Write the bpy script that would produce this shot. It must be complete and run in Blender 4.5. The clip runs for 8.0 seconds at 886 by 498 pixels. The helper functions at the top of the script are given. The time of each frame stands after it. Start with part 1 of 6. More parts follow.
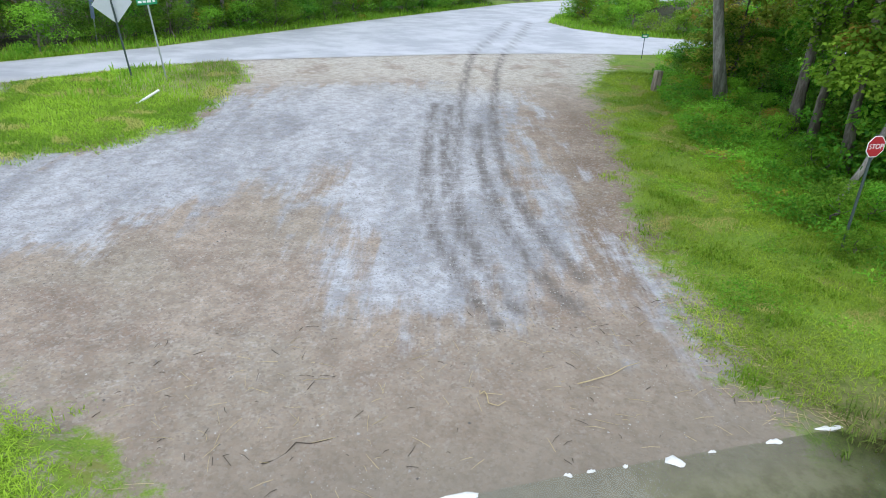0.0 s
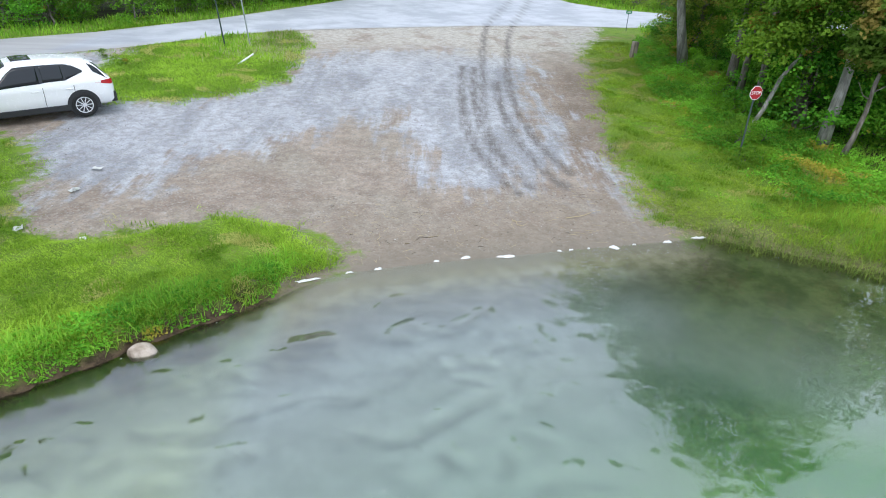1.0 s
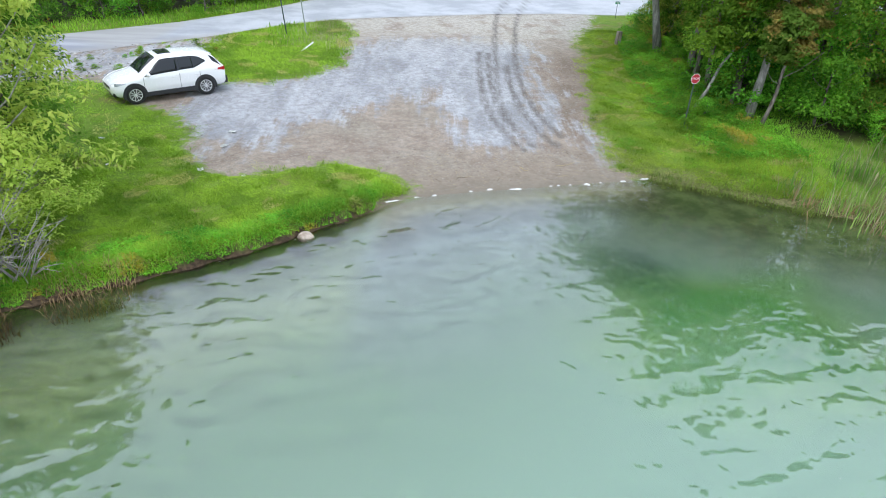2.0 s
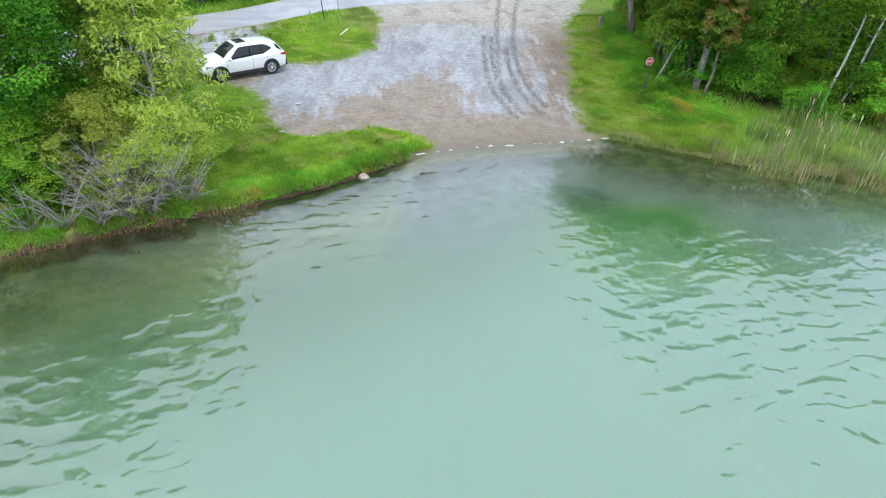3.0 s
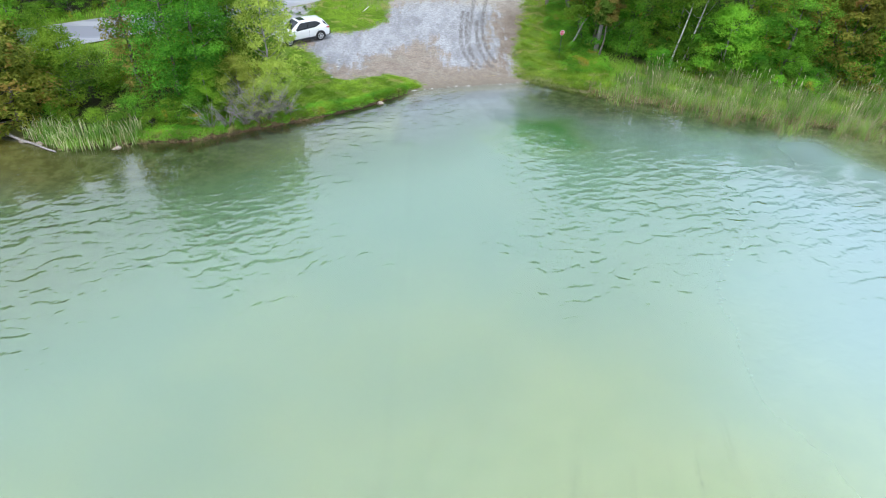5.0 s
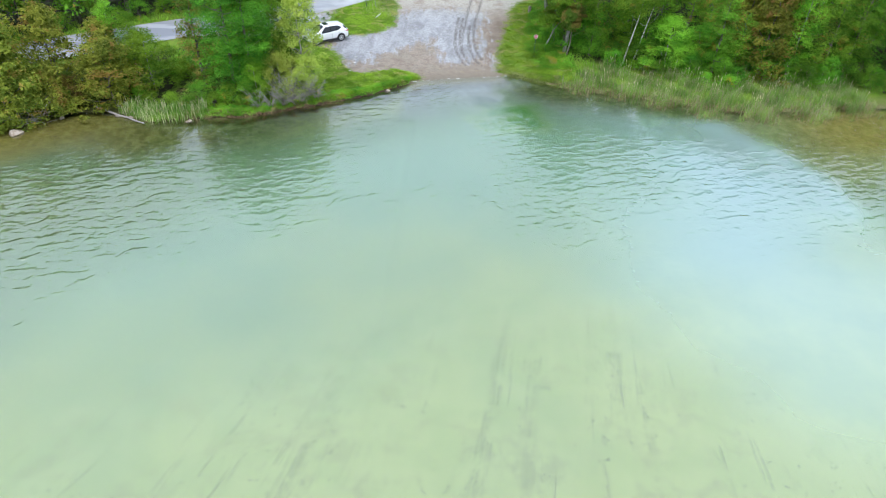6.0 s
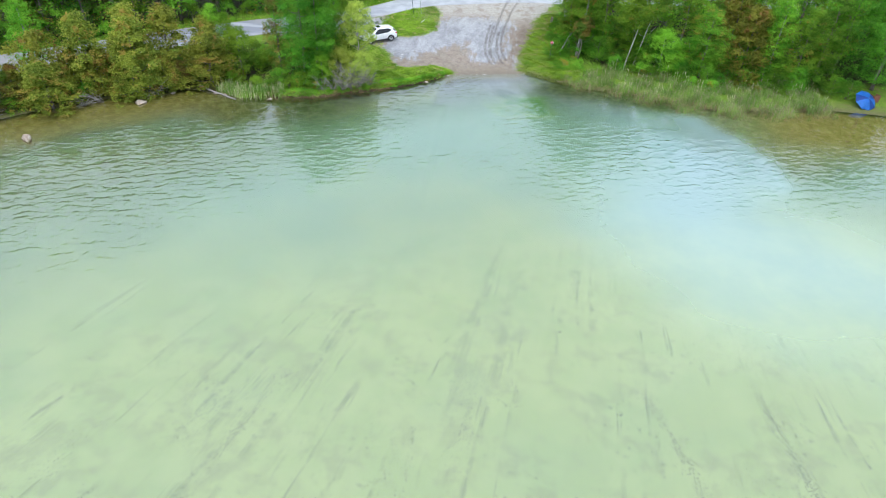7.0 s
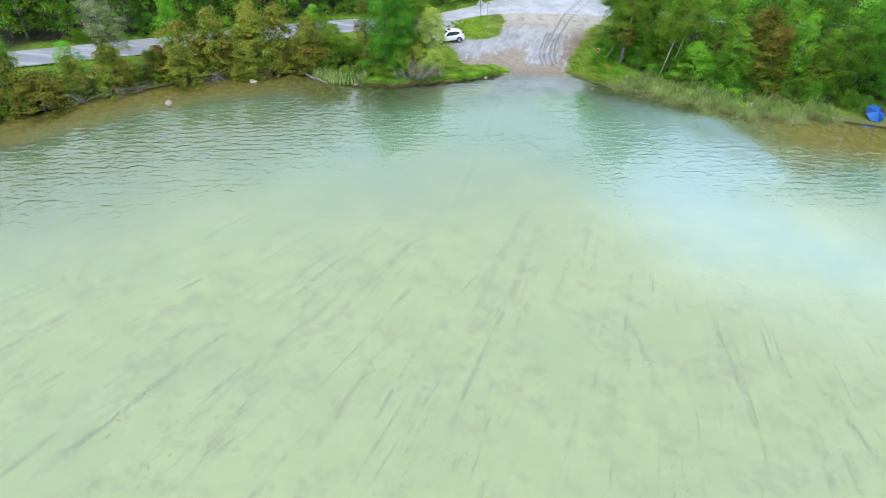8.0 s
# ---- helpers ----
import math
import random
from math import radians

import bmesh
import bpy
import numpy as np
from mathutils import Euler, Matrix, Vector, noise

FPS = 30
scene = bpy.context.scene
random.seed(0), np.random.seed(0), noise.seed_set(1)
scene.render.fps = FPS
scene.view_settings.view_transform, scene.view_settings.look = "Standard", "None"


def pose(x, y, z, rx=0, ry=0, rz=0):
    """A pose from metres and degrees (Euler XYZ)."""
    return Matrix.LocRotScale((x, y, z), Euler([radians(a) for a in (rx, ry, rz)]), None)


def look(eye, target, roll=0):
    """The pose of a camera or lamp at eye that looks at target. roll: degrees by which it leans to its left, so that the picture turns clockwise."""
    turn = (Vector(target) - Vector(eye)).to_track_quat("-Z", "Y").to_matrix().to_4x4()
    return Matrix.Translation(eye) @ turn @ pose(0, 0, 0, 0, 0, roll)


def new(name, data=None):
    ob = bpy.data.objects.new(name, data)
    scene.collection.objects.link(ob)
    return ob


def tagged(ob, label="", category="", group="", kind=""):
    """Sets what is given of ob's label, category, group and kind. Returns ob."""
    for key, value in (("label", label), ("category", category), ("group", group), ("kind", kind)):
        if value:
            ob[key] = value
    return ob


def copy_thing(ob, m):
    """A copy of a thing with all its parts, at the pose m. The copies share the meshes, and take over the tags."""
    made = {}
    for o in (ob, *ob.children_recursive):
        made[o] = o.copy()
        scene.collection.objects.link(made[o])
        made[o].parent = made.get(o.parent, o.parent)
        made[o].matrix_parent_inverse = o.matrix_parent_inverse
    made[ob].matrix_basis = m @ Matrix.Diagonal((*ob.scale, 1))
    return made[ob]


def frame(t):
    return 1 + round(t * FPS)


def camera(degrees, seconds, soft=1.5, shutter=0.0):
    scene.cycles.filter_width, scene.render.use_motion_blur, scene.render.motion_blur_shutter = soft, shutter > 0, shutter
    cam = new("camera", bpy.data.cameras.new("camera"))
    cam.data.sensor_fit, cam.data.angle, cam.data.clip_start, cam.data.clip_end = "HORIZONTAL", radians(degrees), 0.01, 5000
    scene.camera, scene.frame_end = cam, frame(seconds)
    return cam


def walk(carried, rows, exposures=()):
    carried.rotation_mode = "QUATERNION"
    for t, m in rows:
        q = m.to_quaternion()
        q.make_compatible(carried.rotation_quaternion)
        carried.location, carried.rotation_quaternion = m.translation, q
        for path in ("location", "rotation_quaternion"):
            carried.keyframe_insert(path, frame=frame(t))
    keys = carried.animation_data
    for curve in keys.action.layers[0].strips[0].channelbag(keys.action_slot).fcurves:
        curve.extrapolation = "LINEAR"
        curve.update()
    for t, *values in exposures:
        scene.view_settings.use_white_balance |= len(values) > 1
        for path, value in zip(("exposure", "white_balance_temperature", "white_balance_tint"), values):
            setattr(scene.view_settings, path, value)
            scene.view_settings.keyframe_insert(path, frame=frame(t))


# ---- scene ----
cam = camera(70.0, 8.0, soft=1.0)
PATH = [
    (0, (-0.041, -5.567, 4.972), (0.007, -3.751, 4.137), 1.7),
    (0.5, (-0.578, -8.671, 5.347), (-0.519, -6.875, 4.469), 2.0),
    (1, (-1.389, -12.273, 6.113), (-1.325, -10.499, 5.192), 2.3),
    (1.5, (-2.078, -15.603, 7.091), (-2.013, -13.849, 6.132), 2.5),
    (3, (-3.093, -26.457, 11.127), (-3.048, -24.777, 10.042), 2.2),
    (3.5, (-3.313, -30.298, 12.527), (-3.261, -28.645, 11.403), 2.5),
    (4, (-3.184, -34.911, 14.155), (-3.133, -33.288, 12.988), 2.6),
    (4.5, (-2.288, -39.558, 16.051), (-2.263, -37.956, 14.853), 2.2),
    (6, (0.474, -56.516, 22.291), (0.446, -54.917, 21.09), 1.9),
    (6.5, (1.559, -62.768, 24.299), (1.475, -61.167, 23.104), 2.0),
    (7, (2.8, -69.264, 26.207), (2.653, -67.663, 25.018), 2.3),
    (7.5, (4.332, -75.157, 28.202), (4.098, -73.566, 27.013), 2.5),
    (8, (6.108, -81.494, 29.78), (5.775, -79.914, 28.6), 2.7),
]
WATER_Z = 0.0
walk(cam, [(t, look(eye, target, roll)) for t, eye, target, roll in PATH], [(0.0, 0.58), (1.0, 0.68), (2.0, 0.72), (8.0, 0.72)])

# ---- light: bright overcast early summer day ----
world = bpy.data.worlds.new("overcast_sky")
scene.world = world
world.use_nodes = True
wn = world.node_tree.nodes
wl = world.node_tree.links
sky = wn.new("ShaderNodeTexSky")
sky.sky_type = "NISHITA"
sky.sun_disc = False
SUN_EL, SUN_AZ = 60.0, 200.0
sky.sun_elevation, sky.sun_rotation = radians(SUN_EL), radians(SUN_AZ)
sky.air_density, sky.dust_density, sky.ozone_density = 1.0, 3.0, 1.0
hs = wn.new("ShaderNodeHueSaturation")
hs.inputs["Saturation"].default_value = 0.7
wl.new(sky.outputs[0], hs.inputs["Color"])
cloud = wn.new("ShaderNodeMix")
cloud.data_type = "RGBA"
cloud.inputs["Factor"].default_value = 0.7
cloud.inputs[7].default_value = (6.1, 7.1, 8.6, 1)
wl.new(hs.outputs[0], cloud.inputs[6])
wl.new(cloud.outputs[2], wn["Background"].inputs["Color"])
wn["Background"].inputs["Strength"].default_value = 0.15
sun = new("sun", bpy.data.lights.new("sun", "SUN"))
sun.data.energy, sun.data.angle, sun.data.color = 0.7, radians(45), (1.0, 0.98, 0.95)
saz, sel = radians(SUN_AZ), radians(SUN_EL)
sun_from = Vector((math.sin(saz) * math.cos(sel), math.cos(saz) * math.cos(sel), math.sin(sel)))
sun.matrix_world = look(sun_from * 200, (0, 0, 0))

# ---- helpers for meshes and materials ----
RNG = np.random.default_rng(7)


def mesh_ob(name, bm_or_mesh, mat, parent=None, label="", smooth=False):
    if isinstance(bm_or_mesh, bmesh.types.BMesh):
        me = bpy.data.meshes.new(name)
        bm_or_mesh.normal_update()
        bm_or_mesh.to_mesh(me)
        bm_or_mesh.free()
    else:
        me = bm_or_mesh
    if mat is not None and not me.materials:
        me.materials.append(mat)
    if smooth:
        me.polygons.foreach_set("use_smooth", [True] * len(me.polygons))
    ob = new(name, me)
    if parent is not None:
        ob.parent = parent
    if label:
        tagged(ob, label)
    return ob


def part(name, bm, material, parent, label="", smooth=False):
    return mesh_ob(name, bm, material, parent, label, smooth)


def empty(name, m, label, category, group="", kind=""):
    ob = new(name)
    ob.matrix_world = m
    return tagged(ob, label, category, group, kind)


def data_mesh(name, verts, faces):
    me = bpy.data.meshes.new(name)
    verts = np.asarray(verts, float)
    faces = np.asarray(faces, np.int32)
    k = faces.shape[1]
    me.vertices.add(len(verts))
    me.vertices.foreach_set("co", verts.ravel())
    me.loops.add(faces.size)
    me.loops.foreach_set("vertex_index", faces.ravel())
    me.polygons.add(len(faces))
    me.polygons.foreach_set("loop_start", np.arange(0, faces.size, k, dtype=np.int32))
    me.update(calc_edges=True)
    return me


def box(bm, sx, sy, sz, m=Matrix.Identity(4), bevel=0.0):
    r = bmesh.ops.create_cube(bm, size=1, matrix=m @ Matrix.Diagonal((sx, sy, sz, 1)))
    if bevel:
        es = list({e for v in r["verts"] for e in v.link_edges})
        bmesh.ops.bevel(bm, geom=es, offset=bevel, segments=2, affect="EDGES", profile=0.6)
    return r["verts"]


def tube(bm, pts, radii, n=8, cap=True):
    """A tapered tube along points."""
    rings = []
    pts = [Vector(p) for p in pts]
    for i, p in enumerate(pts):
        a = pts[max(0, i - 1)]
        b = pts[min(len(pts) - 1, i + 1)]
        q = (b - a).to_track_quat("Z", "Y").to_matrix()
        rings.append([bm.verts.new(p + q @ Vector((math.cos(2 * math.pi * k / n), math.sin(2 * math.pi * k / n), 0)) * radii[i]) for k in range(n)])
    for r0, r1 in zip(rings, rings[1:]):
        for k in range(n):
            bm.faces.new((r0[k], r0[(k + 1) % n], r1[(k + 1) % n], r1[k]))
    if cap:
        bm.faces.new(list(reversed(rings[0])))
        bm.faces.new(rings[-1])
    return rings


class Nodes:
    """A short way to write a node material."""

    def __init__(self, name):
        self.mat = bpy.data.materials.new(name)
        self.mat.use_nodes = True
        self.t = self.mat.node_tree
        self.bsdf = self.t.nodes["Principled BSDF"]
        self.out = self.t.nodes["Material Output"]

    def link(self, a, b):
        self.t.links.new(a, b)

    def put(self, sock, v):
        if isinstance(v, bpy.types.NodeSocket):
            self.t.links.new(v, sock)
        else:
            sock.default_value = v

    def pos(self):
        return self.t.nodes.new("ShaderNodeNewGeometry").outputs["Position"]

    def obj(self):
        return self.t.nodes.new("ShaderNodeTexCoord").outputs["Object"]

    def mapped(self, vec, scale=(1, 1, 1), rot=(0, 0, 0)):
        n = self.t.nodes.new("ShaderNodeMapping")
        self.link(vec, n.inputs["Vector"])
        n.inputs["Scale"].default_value = scale
        n.inputs["Rotation"].default_value = rot
        return n.outputs[0]

    def noise(self, vec, scale, detail=4.0, rough=0.55, dist=0.0):
        n = self.t.nodes.new("ShaderNodeTexNoise")
        self.link(vec, n.inputs["Vector"])
        n.inputs["Scale"].default_value, n.inputs["Detail"].default_value = scale, detail
        n.inputs["Roughness"].default_value, n.inputs["Distortion"].default_value = rough, dist
        return n.outputs["Fac"]

    def voronoi(self, vec, scale, feature="F1", out="Distance"):
        n = self.t.nodes.new("ShaderNodeTexVoronoi")
        n.feature = feature
        self.link(vec, n.inputs["Vector"])
        n.inputs["Scale"].default_value = scale
        return n.outputs[out]

    def ramp(self, fac, lo, hi, a=0.0, b=1.0):
        n = self.t.nodes.new("ShaderNodeMapRange")
        n.interpolation_type = "SMOOTHSTEP"
        self.put(n.inputs["Value"], fac)
        for k, v in (("From Min", lo), ("From Max", hi), ("To Min", a), ("To Max", b)):
            n.inputs[k].default_value = v
        return n.outputs[0]

    def math(self, op, a, b=0.0, c=0.0):
        n = self.t.nodes.new("ShaderNodeMath")
        n.operation = op
        self.put(n.inputs[0], a)
        self.put(n.inputs[1], b)
        self.put(n.inputs[2], c)
        return n.outputs[0]

    def mix(self, fac, a, b, blend="MIX"):
        n = self.t.nodes.new("ShaderNodeMix")
        n.data_type = "RGBA"
        n.blend_type = blend
        self.put(n.inputs["Factor"], fac)
        self.put(n.inputs[6], (*a, 1) if isinstance(a, tuple) and len(a) == 3 else a)
        self.put(n.inputs[7], (*b, 1) if isinstance(b, tuple) and len(b) == 3 else b)
        return n.outputs[2]

    def attr(self, name):
        n = self.t.nodes.new("ShaderNodeAttribute")
        n.attribute_name = name
        return n.outputs["Fac"]

    def island(self):
        return self.t.nodes.new("ShaderNodeNewGeometry").outputs["Random Per Island"]

    def rand(self):
        return self.t.nodes.new("ShaderNodeObjectInfo").outputs["Random"]

    def bump(self, height, strength=0.3, dist=0.02):
        n = self.t.nodes.new("ShaderNodeBump")
        n.inputs["Strength"].default_value, n.inputs["Distance"].default_value = strength, dist
        self.link(height, n.inputs["Height"])
        self.link(n.outputs[0], self.bsdf.inputs["Normal"])
        return n.outputs[0]

    def done(self, color, rough=0.8, metal=0.0, spec=None):
        self.put(self.bsdf.inputs["Base Color"], (*color, 1) if isinstance(color, tuple) and len(color) == 3 else color)
        self.put(self.bsdf.inputs["Roughness"], rough)
        self.bsdf.inputs["Metallic"].default_value = metal
        if spec is not None:
            self.bsdf.inputs["Specular IOR Level"].default_value = spec
        return self.mat


def simple(name, color, rough=0.5, metal=0.0, wear=0.12, scale=9.0):
    n = Nodes(name)
    f = n.noise(n.obj(), scale, 5)
    c = n.mix(n.ramp(f, 0.3, 0.7, 0, wear), color, tuple(v * 0.55 for v in color))
    return n.done(c, n.ramp(n.noise(n.obj(), scale * 4, 3), 0.3, 0.7, rough * 0.85, min(1, rough * 1.15)), metal)


# ---- materials ----
def leaf_material(name, dark, light, odd=None, odd_share=0.08):
    n = Nodes(name)
    i = n.island()
    big = n.noise(n.pos(), 0.55, 2)
    f = n.math("ADD", n.math("MULTIPLY", i, 0.6), n.ramp(big, 0.35, 0.65, -0.1, 0.5))
    c = n.mix(f, dark, light)
    if odd:
        c = n.mix(n.ramp(n.noise(n.pos(), 0.9, 1), 0.66 - odd_share, 0.70 - odd_share), c, odd)
    hue = n.t.nodes.new("ShaderNodeHueSaturation")
    n.link(c, hue.inputs["Color"])
    n.put(hue.inputs["Hue"], n.ramp(n.rand(), 0, 1, 0.485, 0.515))
    n.put(hue.inputs["Value"], n.ramp(n.rand(), 0, 1, 0.82, 1.38))
    c = hue.outputs[0]
    n.done(c, 0.6, 0, 0.15)
    tr = n.t.nodes.new("ShaderNodeBsdfTranslucent")
    n.link(c, tr.inputs["Color"])
    mx = n.t.nodes.new("ShaderNodeMixShader")
    mx.inputs[0].default_value = 0.48
    n.link(n.bsdf.outputs[0], mx.inputs[1])
    n.link(tr.outputs[0], mx.inputs[2])
    n.link(mx.outputs[0], n.out.inputs["Surface"])
    return n.mat


LEAF_DARK = leaf_material("leaf_dark_green", (0.036, 0.125, 0.012), (0.18, 0.41, 0.034))
LEAF_MID = leaf_material("leaf_mid_green", (0.062, 0.185, 0.016), (0.27, 0.52, 0.048), (0.38, 0.30, 0.05), 0.03)
LEAF_BRIGHT = leaf_material("leaf_bright_green", (0.08, 0.24, 0.018), (0.30, 0.52, 0.046))
LEAF_WILLOW = leaf_material("leaf_willow_yellow_green", (0.24, 0.36, 0.045), (0.60, 0.68, 0.14))
LEAF_CEDAR = leaf_material("leaf_cedar_olive", (0.09, 0.135, 0.016), (0.38, 0.40, 0.06), (0.36, 0.25, 0.06), 0.06)
LEAF_BROWN = leaf_material("leaf_rust_brown", (0.10, 0.11, 0.025), (0.36, 0.29, 0.07), (0.12, 0.22, 0.03), 0.16)
GRASS = leaf_material("grass_blade", (0.135, 0.24, 0.02), (0.40, 0.545, 0.058), (0.42, 0.40, 0.13), 0.05)
GRASS_LUSH = leaf_material("lush_grass_blade", (0.13, 0.29, 0.024), (0.34, 0.55, 0.06))
LEAF_GREY = leaf_material("leaf_grey_green", (0.10, 0.125, 0.05), (0.34, 0.37, 0.19))
REED_GREEN = leaf_material("reed_green", (0.09, 0.19, 0.03), (0.32, 0.44, 0.10))
REED_BROWN = leaf_material("sedge_brown", (0.28, 0.19, 0.09), (0.60, 0.46, 0.24))
REED_DRY = leaf_material("reed_dry", (0.36, 0.32, 0.17), (0.68, 0.62, 0.42))


def bark_material(name, a, b, scale=6.0, marks=None):
    n = Nodes(name)
    v = n.mapped(n.obj(), (scale, scale, scale * 0.22))
    f = n.noise(v, 1.6, 6, 0.65, 0.4)
    c = n.mix(n.ramp(f, 0.35, 0.68), a, b)
    if marks:
        m = n.noise(n.mapped(n.obj(), (2.5, 2.5, 9)), 1.5, 3)
        c = n.mix(n.ramp(m, 0.58, 0.64), c, marks)
    n.bump(f, 0.6, 0.03)
    return n.done(c, 0.9)


BARK = bark_material("bark_grey_brown", (0.09, 0.075, 0.06), (0.24, 0.21, 0.18))
BARK_PALE = bark_material("bark_pale_grey", (0.15, 0.14, 0.125), (0.38, 0.36, 0.33))
BIRCH = bark_material("bark_birch", (0.38, 0.36, 0.33), (0.58, 0.56, 0.52), 4, (0.06, 0.05, 0.045))
DEADWOOD = bark_material("dead_wood_grey", (0.21, 0.19, 0.17), (0.42, 0.39, 0.36))


def ground_material():
    n = Nodes("ground_grass_gravel_lake_bed")
    p = n.pos()
    sep = n.t.nodes.new("ShaderNodeSeparateXYZ")
    n.link(p, sep.inputs[0])
    fine = n.noise(p, 9.0, 8, 0.7)
    mid = n.noise(p, 1.3, 6, 0.6)
    big = n.noise(p, 0.28, 5, 0.55)
    # turf under the blades
    turf = n.mix(n.ramp(mid, 0.35, 0.68), (0.08, 0.165, 0.014), (0.165, 0.26, 0.026))
    turf = n.mix(n.ramp(n.noise(p, 38.0, 5, 0.75), 0.42, 0.62), turf, (0.19, 0.29, 0.034))
    turf = n.mix(n.ramp(n.noise(p, 17.0, 5, 0.75), 0.54, 0.66, 0, 0.75), turf, (0.15, 0.115, 0.055))
    turf = n.mix(n.ramp(n.noise(p, 0.7, 5, 0.6), 0.56, 0.70), turf, (0.22, 0.20, 0.07))
    turf = n.mix(n.ramp(fine, 0.55, 0.75, 0, 0.6), turf, (0.06, 0.09, 0.012))
    # forest floor
    floor = n.mix(n.ramp(mid, 0.4, 0.65), (0.035, 0.028, 0.015), (0.05, 0.075, 0.015))
    turf = n.mix(n.ramp(n.attr("forest"), 0.2, 0.8), turf, floor)
    # gravel and sand
    stones = n.voronoi(p, 26.0, "F1", "Color")
    stone_v = n.t.nodes.new("ShaderNodeSeparateColor")
    n.link(stones, stone_v.inputs[0])
    sand = n.mix(n.ramp(mid, 0.3, 0.7), (0.255, 0.19, 0.145), (0.405, 0.325, 0.255))
    sand = n.mix(n.ramp(n.noise(p, 0.45, 4, 0.6), 0.45, 0.68, 0, 0.8), sand, (0.34, 0.29, 0.225))
    sand = n.mix(n.ramp(n.noise(p, 0.8, 5, 0.65), 0.58, 0.74, 0, 0.7), sand, (0.19, 0.135, 0.098))
    grey = n.mix(n.ramp(n.noise(n.mapped(p, (1, 0.45, 1), (0, 0, 0.5)), 0.8, 7, 0.6), 0.32, 0.66), (0.28, 0.293, 0.325), (0.51, 0.525, 0.565))
    ge = n.math("ADD", n.attr("grey_d"), n.ramp(n.noise(p, 0.9, 7, 0.68), 0, 1, -1.9, 1.9))
    drag = n.noise(n.mapped(p, (2.4, 0.26, 1), (0, 0, 0.06)), 1.0, 7, 0.7)
    ge = n.math("ADD", ge, n.ramp(drag, 0.3, 0.7, -0.9, 0.9))
    sand = n.mix(n.math("MULTIPLY", n.attr("earth"), n.ramp(n.noise(p, 1.1, 6, 0.7), 0.34, 0.58, 0.25, 0.95)), sand, (0.185, 0.125, 0.085))
    grav = n.mix(n.ramp(ge, -0.75, 0.75), sand, grey)
    grav = n.mix(n.math("MULTIPLY", n.ramp(drag, 0.52, 0.66), n.ramp(n.attr("grey_d"), -0.6, 0.5, 0, 0.4)), grav, (0.56, 0.57, 0.61))
    grav = n.mix(n.math("MULTIPLY", n.attr("dust"), n.ramp(n.noise(p, 0.8, 6, 0.65), 0.28, 0.52)), grav, (0.55, 0.51, 0.45))
    grav = n.mix(n.ramp(stone_v.outputs[0], 0.0, 1.0, 0, 0.45), grav, n.mix(stone_v.outputs[1], (0.12, 0.11, 0.10), (0.47, 0.45, 0.42)))
    grav = n.mix(n.ramp(fine, 0.36, 0.50, 0.35, 0), grav, (0.13, 0.105, 0.08))
    grav = n.mix(n.ramp(n.noise(p, 4.5, 5, 0.7), 0.42, 0.62, 0.0, 0.38), grav, (0.15, 0.125, 0.10))
    grav = n.mix(n.ramp(n.noise(p, 7.0, 4, 0.7), 0.58, 0.70, 0.0, 0.35), grav, (0.52, 0.50, 0.47))
    damp = n.math("ADD", sep.outputs[2], n.ramp(n.noise(p, 0.9, 5, 0.6), 0, 1, -0.07, 0.07))
    grav = n.mix(n.ramp(damp, 0.15, 0.02, 0, 0.6), grav, n.mix(n.ramp(fine, 0.35, 0.65), (0.195, 0.16, 0.12), (0.265, 0.222, 0.17)))
    tr = n.math("MULTIPLY", n.attr("track"), n.ramp(n.noise(n.mapped(p, (3, 0.7, 1)), 1.6, 6, 0.7), 0.3, 0.62, 0.15, 1.0))
    tr = n.math("MULTIPLY", tr, n.ramp(n.noise(n.mapped(p, (1, 5, 1)), 2.2, 3, 0.6), 0.36, 0.56, 0.55, 1.0))
    grav = n.mix(n.math("MULTIPLY", tr, 0.9), grav, (0.13, 0.115, 0.105))
    gd = n.math("ADD", n.attr("gravel_d"), n.math("ADD", n.ramp(n.noise(p, 2.2, 8, 0.8), 0, 1, -1.5, 1.5), n.ramp(n.noise(p, 0.5, 3), 0, 1, -0.7, 0.7)))
    col = n.mix(n.ramp(gd, -0.32, 0.36), turf, grav)
    # bare soil of the cut bank, and the wet edge
    soil = n.mix(n.ramp(fine, 0.35, 0.65), (0.03, 0.02, 0.012), (0.10, 0.068, 0.04))
    wet = n.math("MULTIPLY", n.ramp(sep.outputs[2], 0.05, 0.0), 0.35)
    col = n.mix(wet, col, (0.17, 0.15, 0.12))
    mud = n.math("MULTIPLY", n.ramp(sep.outputs[2], 0.12, 0.0, 0.0, 0.85), n.ramp(n.attr("gravel_d"), 0.3, -0.4))
    col = n.mix(mud, col, n.mix(n.ramp(fine, 0.35, 0.65), (0.09, 0.085, 0.035), (0.19, 0.17, 0.075)))
    col = n.mix(n.attr("bank"), col, soil)
    # lake bed of pale marl with drawn-out weed streaks
    ax = n.math("ARCTAN2", n.math("ADD", sep.outputs[0], -16.0), n.math("SUBTRACT", 40.0, sep.outputs[1]))
    comb = n.t.nodes.new("ShaderNodeCombineXYZ")
    n.put(comb.inputs[0], n.math("MULTIPLY", ax, 120.0))
    n.put(comb.inputs[1], n.math("MULTIPLY", sep.outputs[1], 0.08))
    streak = n.math("MAXIMUM", n.noise(comb.outputs[0], 1.0, 8, 0.68, 0.4), n.noise(n.mapped(comb.outputs[0], (0.28, 0.4, 1)), 1.0, 8, 0.68, 0.3))
